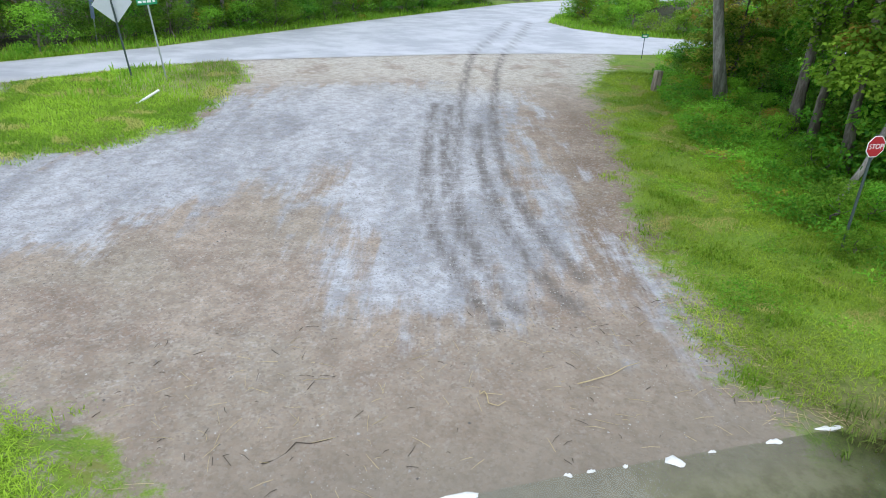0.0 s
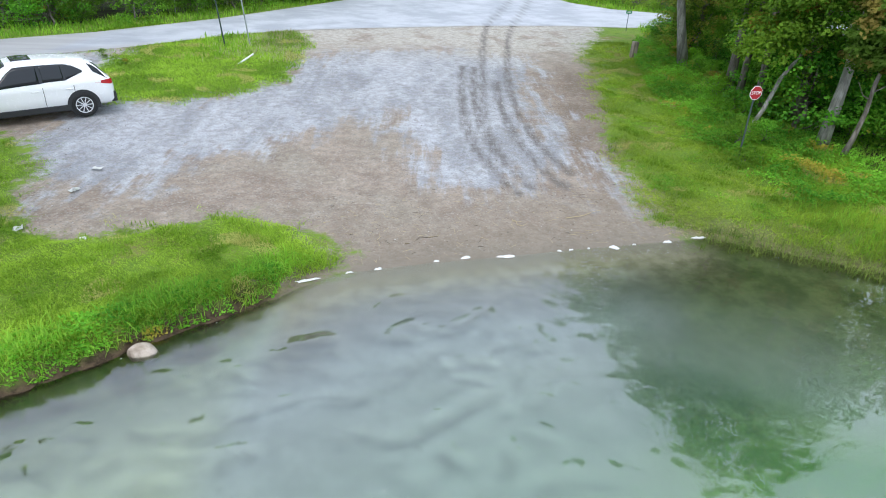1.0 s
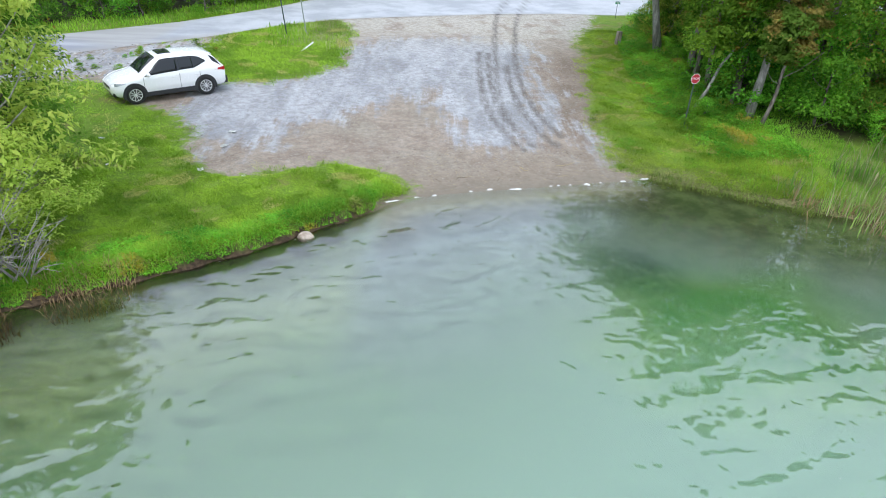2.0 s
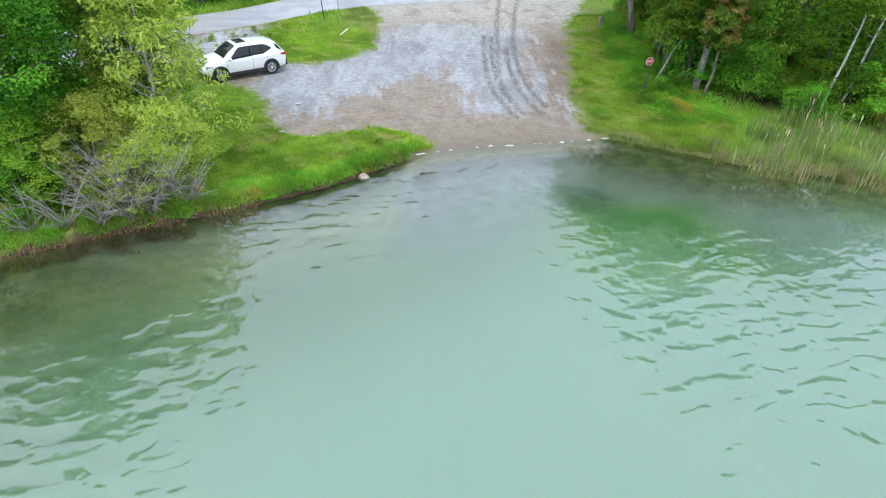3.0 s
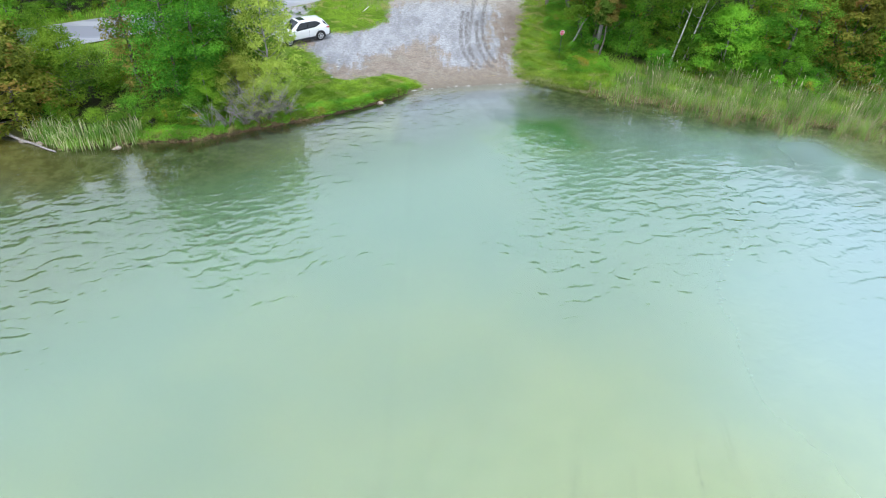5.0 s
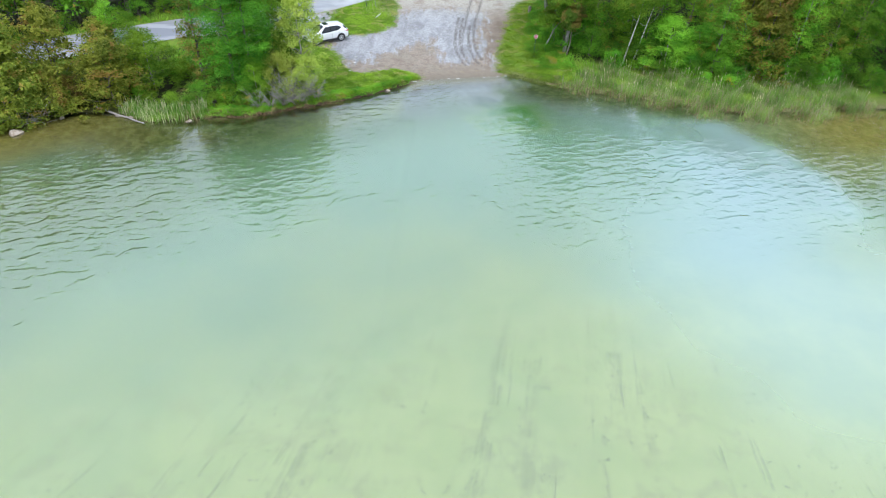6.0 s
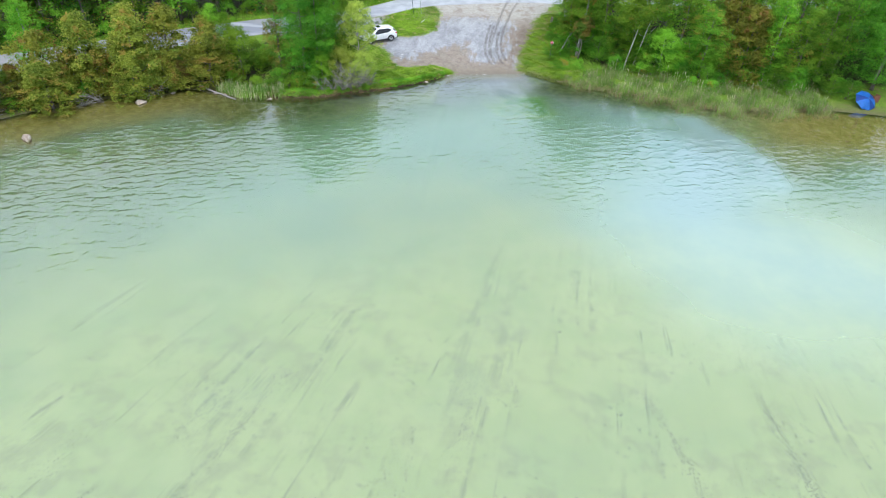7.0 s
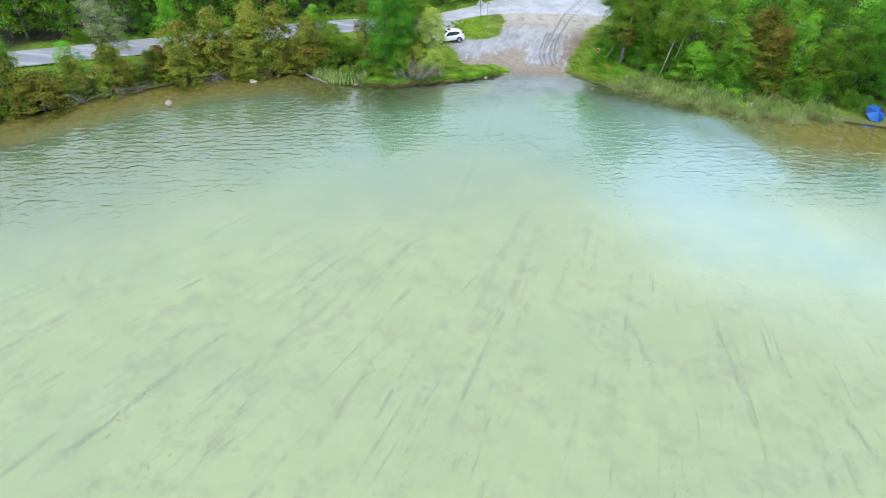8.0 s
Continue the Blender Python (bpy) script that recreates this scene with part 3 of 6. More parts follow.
def ground():
    xs = spread(-900, 900, -16.5, 9.5, 0.13)
    ys = spread(-700, 900, -8.5, 26.0, 0.13)
    gx, gy = np.meshgrid(xs, ys)
    px, py = gx.ravel(), gy.ravel()
    h, d, gd, cut, rd = height(px, py)
    h = np.where(rd > 0.25, h - 0.12, h)
    tr = track_mask(px, py)
    h = h - 0.02 * tr * (d > 0)
    nx, ny = len(xs), len(ys)
    idx = np.arange(nx * ny).reshape(ny, nx)
    faces = np.stack([idx[:-1, :-1], idx[:-1, 1:], idx[1:, 1:], idx[1:, :-1]], -1).reshape(-1, 4)
    me = data_mesh("ground", np.stack([px, py, h], 1), faces)
    set_attr(me, "gravel_d", np.clip(gd, -4, 4))
    set_attr(me, "grey_d", np.clip(np.maximum(ring_distance(px, py, GREY_RING), ring_distance(px, py, SHOULDER_RING)), -4, 4))
    set_attr(me, "track", tr)
    set_attr(me, "earth", smooth(px, 2.3, 3.2) * (1 - smooth(gd, 1.0, 2.4)) * smooth(py, 2.5, 5.0) * (1 - smooth(py, 13, 17)))
    set_attr(me, "dust", smooth(py + 1.5 * wobble(px, py, 0.6), 14.5, 20.5))
    ragged = d + 0.16 * wobble(px, py, 2.6, 1.0) + 0.12 * wobble(px, py, 6.0, 3.0)
    slope = cut * (d > -0.4) * (1 - smooth(ragged, 0.10, 0.34))
    set_attr(me, "bank", slope)
    east = smooth(px, 8.3, 10.5) * smooth(d, 4.0, 8.0) * smooth(py, 1.5, 6)
    west = (1 - smooth(px, -19, -16.5)) * (1 - smooth(py + 0.5 * (px + 16), -2.5, 0.5))
    forest = np.clip(east * (gd < -3.0) + west * smooth(d, 0.3, 1.5) * 0.9 + (rd < -3) * ((py > 24) | (py > 18 + 0.76 * (px + 16.7))) * 1.0, 0, 1) * (1 - smooth(rd, -2.5, -1.0))
    set_attr(me, "forest", forest)
    deep = soft_depth(px, py, d)
    right = smooth(px, 2.2, 4.6)
    left = 1 - smooth(px, -17.0, -4.5)
    set_attr(me, "muck", np.clip(right * (1 - smooth(deep, 1.2, 5.0)) + np.maximum(left * (1 - smooth(deep, 2.0, 7.5)), 0.75 * (1 - smooth(px, -4.5, -2.8)) * (1 - smooth(deep, 0.4, 2.2))) + smooth(px, 17, 24) * (1 - smooth(deep, 5, 15)), 0, 1))
    yellow = np.clip(1 - smooth(px, -32, -15) + smooth(px, 24, 32), 0, 1)
    set_attr(me, "yellow", yellow)
    set_attr(me, "weed", 0.95 * smooth(deep, 20, 36))
    milk = 0.7 * smooth(deep, 1, 5) * (1 - smooth(deep, 20, 36))
    set_attr(me, "foot", cut * (1 - smooth(deep + 0.4 * wobble(px, py, 3.0, 2.0), 0.15, 0.9)) * (d <= 0))
    blot = 0.8 * wobble(px, py, 0.9, 2.0)
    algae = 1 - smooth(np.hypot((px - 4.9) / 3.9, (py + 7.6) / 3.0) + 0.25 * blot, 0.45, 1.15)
    # mask of the weed patch that also carries some painted reflection
    weed_and_reflection = 0.6 * (1 - smooth(np.hypot((px - 3.1) / 1.5, (py + 5.1) / 1.3) + 0.35 * blot, 0.2, 1.3))
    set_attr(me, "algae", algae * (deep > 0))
    set_attr(me, "weed_and_reflection", weed_and_reflection * (deep > 0))
    set_attr(me, "milk", np.clip(milk * (1 - algae), 0, 1))
    ob = mesh_ob("ground", me, GROUND, smooth=True)
    tagged(ob, "ground of mown grass, pale gravel launch and lake bed", "ground", kind="structure")


def road():
    bm = bmesh.new()
    bm.faces.new([bm.verts.new((x, y, 0)) for x, y in ROAD_RING])
    for x in list(np.arange(-14, 12, 0.22)) + list(range(-155, -14, 6)) + list(range(12, 118, 6)):
        bmesh.ops.bisect_plane(bm, geom=bm.verts[:] + bm.edges[:] + bm.faces[:], plane_co=(x, 0, 0), plane_no=(1, 0, 0))
    for y in list(np.arange(22, 46, 1.5)) + list(range(-100, 22, 8)) + list(range(46, 136, 8)):
        bmesh.ops.bisect_plane(bm, geom=bm.verts[:] + bm.edges[:] + bm.faces[:], plane_co=(0, y, 0), plane_no=(0, 1, 0))
    co = np.array([v.co[:] for v in bm.verts])
    z = height(co[:, 0], co[:, 1])[0]
    for v, k in zip(bm.verts, z):
        v.co.z = k + 0.012
    ob = mesh_ob("road", bm, ROAD)
    set_attr(ob.data, "track", track_mask(co[:, 0], co[:, 1]))
    set_attr(ob.data, "dust", smooth(co[:, 0] + 0.4 * co[:, 1], -16, -4))
    set_attr(ob.data, "edge_d", np.clip(ring_distance(co[:, 0], co[:, 1], ROAD_RING), 0, 4))
    tagged(ob, "dusty pale grey road with a junction and dark tyre marks", "road", kind="structure")


def water():
    xs = spread(-900, 900, -60, 60, 0.6, 1.2, 60)
    ys = spread(-900, 200, -90, 5, 0.6, 1.2, 60)
    gx, gy = np.meshgrid(xs, ys)
    px, py = gx.ravel(), gy.ravel()
    idx = np.arange(px.size).reshape(gx.shape)
    faces = np.stack([idx[:-1, :-1], idx[:-1, 1:], idx[1:, 1:], idx[1:, :-1]], -1).reshape(-1, 4)
    d = shore_distance(px, py)
    cx = (px[faces].mean(1), py[faces].mean(1))
    keep = shore_distance(*cx) < 6
    me = data_mesh("lake_water", np.stack([px, py, np.full(px.shape, WATER_Z)], 1), faces[keep])
    deep = soft_depth(px, py, d)
    far = smooth(deep + 4 * wobble(px, py, 0.12), 12, 34)
    t = 0.5 * smooth(deep, 2, 12) - 0.2 * far
    lee = smooth(px, -0.5, 2.5) * (1 - smooth(deep + 1.2 * wobble(px, py, 0.4), 4.5, 9.5)) + 0.75 * (1 - smooth(px, -14, -9)) * (1 - smooth(deep, 4, 9))
    calm = smooth(deep - 7 * (1 - smooth(px, -24, -8)) + 5 * wobble(px, py, 0.1), 13, 26)
    glass = smooth(px + 0.25 * py, -12, -8) * (1 - smooth(px, 0.5, 3.5)) * smooth(deep + 1.5 * wobble(px, py, 0.35), 5, 10) * (1 - smooth(deep, 13, 18))
    near = smooth(px, -13, -9) * (1 - smooth(px, 0, 2)) * smooth(deep, 0.5, 1.5)
    chop = smooth(deep, 0.0, 1.2) * np.maximum(0.42 + 0.58 * smooth(deep, 4.0, 9.0), 0.8 * near) * (1 - 0.85 * lee) * (1 - 0.9 * calm) * (1 - 0.72 * glass)
    set_attr(me, "chop", chop)
    set_attr(me, "yellow", np.clip(1 - smooth(px, -32, -15) + smooth(px, 24, 32), 0, 1))
    side = np.clip((1 - smooth(px, -20, -5)) + 0.3 * smooth(px, 8, 14) + 0.7 * smooth(px, 16, 24), 0, 1)
    olive = side * (1 - smooth(deep + 2 * wobble(px, py, 0.3), 5, 17 + 14 * (1 - smooth(px, -26, -10))))
    set_attr(me, "olive", olive)
    t = t * (1 - 0.45 * olive)
    stained = np.clip(1 - smooth(px, -32, -18) + smooth(px, 26, 33), 0, 1) * smooth(deep, -0.2, 1.5) * (1 - smooth(deep + 1.5 * wobble(px, py, 0.35), 4, 11))
    t = np.maximum(t, 0.4 * stained)
    shelf = smooth(px, 17, 24) * smooth(deep, 0, 2) * (1 - smooth(deep + 1.5 * wobble(px, py, 0.3), 9, 17))
    t = np.maximum(t, 0.5 * shelf)
    pd = sum(ring_distance(px + ox, py + oy, PLUME_RING) for ox, oy in ((0.9, 0.3), (-0.3, 0.9), (-0.9, -0.3), (0.3, -0.9), (0, 0))) / 5
    crisp = smooth(px + 0.6 * py, 10.0, 16.0) * smooth(py, -27, -22)
    soft_edge = smooth(pd + 1.5 * wobble(px, py, 0.3), -6.0, 9.0)
    hard_edge = smooth(pd + 0.5 * wobble(px, py, 0.7), -0.6, 1.6)
    plume = (soft_edge * (1 - crisp) + hard_edge * np.maximum(soft_edge, 0.92) * crisp) * (0.5 + 0.28 * smooth(py, -40, -20))
    set_attr(me, "film", 1 - 0.8 * (1 - smooth(deep, 0.0, 1.5)) * smooth(px, -5.5, -3) * (1 - smooth(px, 3.8, 5.6)))
    set_attr(me, "plume", plume)
    set_attr(me, "green", far)
    set_attr(me, "turbid", np.clip(1 - (1 - t) * (1 - plume), 0, 1))
    ob = mesh_ob("lake_water", me, WATER, smooth=True)
    tagged(ob, "clear pale green lake water with small ripples", "water", kind="structure")


ground()
road()
water()
# ---- plants ----
def leaf_quads(c, nrm, size, rng, stretch=1.6):
    """Small folded leaves: centres, normals and lengths in, vertices and faces out."""
    k = len(c)
    r = rng.normal(size=(k, 3))
    u = np.cross(nrm, r)
    u /= np.linalg.norm(u, axis=1)[:, None] + 1e-9
    v = np.cross(nrm, u)
    L = size[:, None]
    a = c - u * L * 0.5
    b = c + v * L * 0.5 / stretch + nrm * L * 0.08
    e = c + u * L * 0.5 - nrm * L * 0.06
    f = c - v * L * 0.5 / stretch + nrm * L * 0.08
    verts = np.stack([a, b, e, f], 1).reshape(-1, 3)
    faces = np.arange(4 * k).reshape(k, 4)
    return verts, faces


def crown_points(rng, profile, height_m, base, n_clumps, per, clump_r, lean=(0, 0)):
    """Leaf centres in clumps near the outside of an uneven crown. profile(u) gives the radius at u from 0 at its foot to 1 at its top."""
    cs, ns = [], []
    ph = rng.uniform(0, 6.28, 6)
    for _ in range(n_clumps):
        u = rng.uniform(0.0, 1.0)
        th = rng.uniform(0, 2 * math.pi)
        R = profile(u) * (1 + 0.22 * math.sin(2 * th + ph[0] + 3 * u) + 0.15 * math.sin(3 * th + ph[1] - 7 * u) + 0.12 * math.sin(5 * th + ph[2] + 11 * u))
        rr = R * math.sqrt(rng.uniform(0.18, 1.0))
        z = base + u * (height_m - base)
        centre = np.array([rr * math.cos(th) + lean[0] * u, rr * math.sin(th) + lean[1] * u, z])
        cr = clump_r * rng.uniform(0.6, 1.35)
        o = rng.normal(size=(per, 3))
        o /= np.linalg.norm(o, axis=1)[:, None]
        o *= (rng.uniform(0.25, 1.0, per) ** 0.5)[:, None]
        p = centre + o * cr * np.array([1.25, 1.25, 0.6])
        out = np.array([math.cos(th), math.sin(th), 0.35])
        nn = o * 0.5 + out * 0.35 + np.array([0, 0, 0.75]) + rng.normal(size=(per, 3)) * 0.45
        cs.append(p)
        ns.append(nn / np.linalg.norm(nn, axis=1)[:, None])
    return np.vstack(cs), np.vstack(ns)


def trunk_mesh(rng, height_m, radius, limbs, crown_base, reach, lean=(0, 0), n=8):
    bm = bmesh.new()
    k = 7
    pts, rad = [], []
    for i in range(k):
        u = i / (k - 1)
        pts.append((lean[0] * u + rng.normal() * 0.06 * (i > 0), lean[1] * u + rng.normal() * 0.06 * (i > 0), -0.15 + u * height_m * 0.9))
        rad.append(radius * (1.25 if i == 0 else 1.0) * (1 - 0.85 * u) + 0.015)
    tube(bm, pts, rad, n)
    for _ in range(limbs):
        u = rng.uniform(crown_base / height_m * 0.8, 0.85)
        i = min(int(u * (k - 1)), k - 2)
        s = Vector(pts[i]).lerp(Vector(pts[i + 1]), u * (k - 1) - i)
        th = rng.uniform(0, 6.28)
        ln = reach * rng.uniform(0.45, 0.9) * (1.1 - 0.6 * u)
        e = s + Vector((math.cos(th) * ln, math.sin(th) * ln, ln * rng.uniform(0.3, 0.9)))
        mid = s.lerp(e, 0.5) + Vector((0, 0, -0.1 * ln))
        r0 = radius * (1 - 0.8 * u) * 0.5
        tube(bm, [s, mid, e], [r0, r0 * 0.6, 0.012], 5, False)
    return bm


def tree_kind(name, label, rng, height_m, reach, base, leafmat, barkmat, trunk_r, n_clumps, per, leaf, shape, clump_r=0.6, lean=(0, 0), limbs=9, stretch=1.6, category="tree"):
    if shape == "oval":
        prof = lambda u: reach * (math.sin(math.pi * min(1, 0.12 + 0.86 * u)) ** 0.7)
    elif shape == "cone":
        prof = lambda u: reach * (1 - u) ** 0.75 * (0.55 + 0.45 * min(1, u * 6)) + 0.12
    elif shape == "mound":
        prof = lambda u: reach * (1 - u) ** 0.55 * (0.72 + 0.28 * min(1, u * 4)) * (1 + 0.2 * math.sin(13 * u + 2)) + 0.18
    elif shape == "dome":
        prof = lambda u: reach * math.sqrt(max(0.03, 1 - u * u))
    else:
        prof = lambda u: reach * (0.55 + 0.45 * math.sin(math.pi * u)) * (1 - 0.45 * u)
    ob = empty(name, Matrix.Identity(4), label, category)
    part("trunk", trunk_mesh(rng, height_m, trunk_r, limbs, base, reach, lean), barkmat, ob, smooth=True)
    c, nn = crown_points(rng, prof, height_m, base, n_clumps, per, clump_r, lean)
    v, f = leaf_quads(c, nn, leaf * rng.uniform(0.6, 1.35, len(c)), rng, stretch)
    part("crown", data_mesh("crown", v, f), leafmat, ob)
    return ob


def place(ob, x, y, turn, scale=1.0, tall=1.0, group="", dz=0.0, first=[]):
    """The first call for a kind moves the original; later ones copy it."""
    m = pose(x, y, zat(x, y) + dz, 0, 0, turn)
    if ob.name in first:
        c = copy_thing(ob, m)
    else:
        first.append(ob.name)
        ob.matrix_basis = m
        c = ob
    c.scale = (scale, scale, scale * tall)
    if group:
        tagged(c, group=group)
    return c


PR = np.random.default_rng(21)
near_a = tree_kind("broadleaf_tree", "tall broadleaf tree with dense dark green crown at the shore", PR, 13, 3.0, 1.2, LEAF_DARK, BARK, 0.19, 190, 110, 0.13, "oval", 0.7)
near_b = tree_kind("broadleaf_tree", "broadleaf tree with fresh mid-green crown at the shore", PR, 11.5, 2.7, 0.9, LEAF_MID, BARK, 0.16, 180, 110, 0.13, "oval", 0.65)
near_c = tree_kind("broadleaf_tree", "slender bright green broadleaf tree at the shore", PR, 10, 2.1, 0.7, LEAF_BRIGHT, BARK_PALE, 0.12, 150, 100, 0.125, "column", 0.55)
broad_a = tree_kind("broadleaf_tree", "tall broadleaf tree with dense dark green crown in the woods", PR, 13, 3.0, 1.8, LEAF_DARK, BARK, 0.19, 110, 32, 0.29, "oval", 0.75)
broad_b = tree_kind("broadleaf_tree", "broadleaf tree with fresh mid-green crown in the woods", PR, 11.5, 2.7, 1.5, LEAF_MID, BARK, 0.16, 115, 36, 0.29, "oval", 0.7)
broad_c = tree_kind("broadleaf_tree", "slender broadleaf tree with bright green leaves in the woods", PR, 10, 2.1, 1.0, LEAF_BRIGHT, BARK_PALE, 0.12, 95, 34, 0.26, "column", 0.6)
cedar_a = tree_kind("cedar_tree", "bushy yellow-olive cedar with foliage down to the ground", PR, 6.2, 2.7, 0.15, LEAF_CEDAR, BARK, 0.13, 230, 42, 0.21, "mound", 0.45, stretch=2.2)
cedar_b = tree_kind("cedar_tree", "tall rust-tinged cedar with foliage down to the ground", PR, 9.4, 1.75, 0.3, LEAF_BROWN, BARK, 0.16, 150, 38, 0.21, "cone", 0.5, stretch=2.2)
cedar_c = tree_kind("cedar_tree", "low spreading green-yellow cedar reaching down to the water", PR, 4.4, 2.6, 0.1, LEAF_CEDAR, BARK, 0.1, 130, 40, 0.23, "dome", 0.5, stretch=2.2)
fir_a = tree_kind("conifer_tree", "tall dark green conifer standing in the woods", PR, 14, 2.2, 0.8, LEAF_DARK, BARK, 0.18, 150, 32, 0.24, "cone", 0.5, stretch=2.4)
round_tree = tree_kind("broadleaf_tree", "low rounded broadleaf tree with soft green leaves", PR, 5.2, 2.4, 0.9, LEAF_BRIGHT, BARK_PALE, 0.09, 150, 100, 0.13, "dome", 0.5, limbs=12)
willow = tree_kind("willow_bush", "yellow-green willow bush growing at the shore", PR, 5.0, 2.0, 0.9, LEAF_WILLOW, DEADWOOD, 0.07, 120, 70, 0.16, "dome", 0.42, stretch=3.0, limbs=14, category="bush")
shrub_a = tree_kind("shrub", "low leafy green shrub at the edge of the woods", PR, 1.6, 1.1, 0.05, LEAF_MID, BARK, 0.04, 36, 80, 0.088, "dome", 0.35, limbs=5, category="bush")
shrub_b = tree_kind("shrub", "low bright green leafy undergrowth beside the trees", PR, 1.1, 1.0, 0.05, LEAF_BRIGHT, BARK, 0.03, 32, 80, 0.08, "dome", 0.3, limbs=4, category="bush")
shrub_c = tree_kind("shrub", "dark green leafy shrub under the trees", PR, 2.2, 1.3, 0.05, LEAF_DARK, BARK, 0.05, 44, 80, 0.092, "dome", 0.42, limbs=5, category="bush")

# shore clump beside the lawn: dark trees, a willow and a cedar
for ob, x, y, turn, s, tall in ((near_a, -16.8, -6.4, 20, 0.85, 0.95), (near_b, -15.9, -2.4, 80, 0.95, 1.05), (near_a, -18.2, -6.8, 140, 0.85, 1.0), (cedar_b, -21.2, -5.6, 30, 0.95, 0.95),
                                (near_b, -17.6, -2.0, 200, 0.85, 1.1), (willow, -12.4, -5.6, 0, 0.75, 0.8), (willow, -12.9, -4.8, 130, 1.15, 1.35), (willow, -14.4, -6.8, 70, 0.8, 0.9), (willow, -12.8, -7.0, 200, 0.72, 0.62), (near_b, -18.4, -4.6, 310, 0.85, 1.0), (near_a, -17.5, -4.0, 10, 0.8, 1.0),
                                (near_c, -16.0, -8.0, 50, 0.6, 0.6), (near_a, -14.7, -1.2, 260, 0.7, 0.95), (round_tree, -25.2, -6.4, 100, 0.95, 1.0), (near_c, -26.8, -5.4, 10, 0.6, 1.0)):
    place(ob, x, y, turn, s, tall, "trees at the shore")
# cedar hedge along the far shore
hedge = np.random.default_rng(5)
for i, (x, y) in enumerate(((-29.6, -9.4), (-31.6, -10.6), (-33.6, -11.6), (-36.0, -12.8), (-38.0, -14.4), (-40.2, -16.4), (-42.4, -18.4), (-44.6, -20.6), (-46.4, -23.0), (-48.2, -25.6), (-50.0, -28.4),
                            (-51.8, -31.0), (-53.6, -33.6), (-56, -36), (-28.4, -7.0), (-34.8, -9.4), (-39.4, -12.0), (-43.6, -16.4), (-47.8, -21.2), (-52, -27), (-33.0, -13.0), (-28.8, -9.4), (-30.8, -11.2))):
    place((cedar_b, cedar_c, cedar_a, cedar_a, cedar_c, cedar_a)[i % 6], x + hedge.normal(0, 0.7), y + hedge.normal(0, 0.7), hedge.uniform(0, 360), hedge.uniform(0.7, 1.15), hedge.uniform(0.65, 1.1) * (0.6 if i % 6 == 0 else 1), "cedars along the shore")
for x, y, s in ((-28.0, -6.0, 0.7), (-43.4, -13.2, 0.85)):
    place(near_c, x, y, hedge.uniform(0, 360), s, 1.0, "trees at the shore")


def wood(ring, n, kinds, rng, gap, group, scales=(0.85, 1.15)):
    ring = np.array(ring, float)
    lo, hi = ring.min(0), ring.max(0)
    got = []
    for _ in range(n * 40):
        x, y = rng.uniform(lo, hi)
        if len(got) >= n:
            break
        if ring_distance(np.array([x]), np.array([y]), ring)[0] < 0 or any((x - a) ** 2 + (y - b) ** 2 < gap * gap for a, b in got):
            continue
        got.append((x, y))
        place(kinds[int(rng.integers(len(kinds)))], x, y, rng.uniform(0, 360), rng.uniform(*scales), rng.uniform(0.9, 1.12), group)


WR = np.random.default_rng(11)
wood([(-22, 19.5), (-15.5, 26.5), (-10.5, 34), (-4.5, 46), (6, 66), (-10, 72), (-30, 48), (-48, 22), (-95, -22), (-88, -34), (-62, -12), (-40, 6)], 55, [broad_a, broad_b, fir_a, broad_a, broad_b, cedar_b], WR, 2.9, "trees of the woods")
wood([(9.6, 10.6), (10.6, 17), (11.6, 24), (40, 28.5), (75, 30), (75, 2), (44, 3), (37, 6), (30, 8), (20, 9), (13, 9)], 70, [broad_a, broad_b, broad_c, broad_a, broad_b, cedar_a, fir_a], WR, 2.7, "trees of the woods")
wood([(13, 40), (20, 36), (60, 42), (75, 95), (45, 90), (24, 66), (14, 50)], 28, [broad_a, broad_b, broad_c], WR, 3.2, "trees of the woods")
for x, y, ob, s, tall in ((16.8, 5.4, near_c, 0.9, 1.0), (19.8, 2.6, round_tree, 0.95, 1.0), (24.2, 2.2, near_b, 0.75, 0.85), (28.6, 2.4, cedar_a, 1.1, 1.15), (31.6, 2.8, near_c, 0.95, 1.0), (34.2, 2.0, near_b, 0.8, 0.9), (22.5, 6.6, near_b, 0.9, 0.95), (25.4, 5.8, cedar_b, 0.95, 0.9), (27.8, 6.0, cedar_a, 1.15, 1.25), (30.4, 6.2, near_c, 1.0, 1.0),
                          (33.0, 5.6, cedar_b, 0.9, 0.9), (36.6, 2.6, near_a, 0.85, 0.85), (39.2, 4.4, near_a, 0.95, 0.9), (43.0, 2.5, near_a, 1.0, 0.9), (13.6, 7.4, near_b, 1.0, 1.25), (11.2, 8.8, near_b, 1.0, 1.25)):
    place(ob, x, y, WR.uniform(0, 360), s, tall, "trees at the shore")
wood([(-24, 18.5), (-32, 12), (-44, 2), (-60, -10.5), (-80, -27), (-86, -24), (-62, -4), (-44, 9), (-28, 24)], 45, [broad_a, broad_b, fir_a, broad_b, broad_c], WR, 2.1, "trees of the woods")
for x, y, ob, s, tall in ((-49.5, -24.0, near_b, 0.65, 0.75), (-34.5, -10.4, cedar_a, 1.15, 1.1), (-38.0, -13.0, cedar_a, 1.1, 1.1), (-31.6, -9.0, cedar_a, 1.1, 1.1), (-41.0, -15.4, cedar_c, 1.2, 1.2), (-54.0, -29.6, near_a, 0.8, 0.8), (-57.4, -33.0, near_b, 0.8, 0.9)):
    place(ob, x, y, WR.uniform(0, 360), s, tall, "trees at the shore")
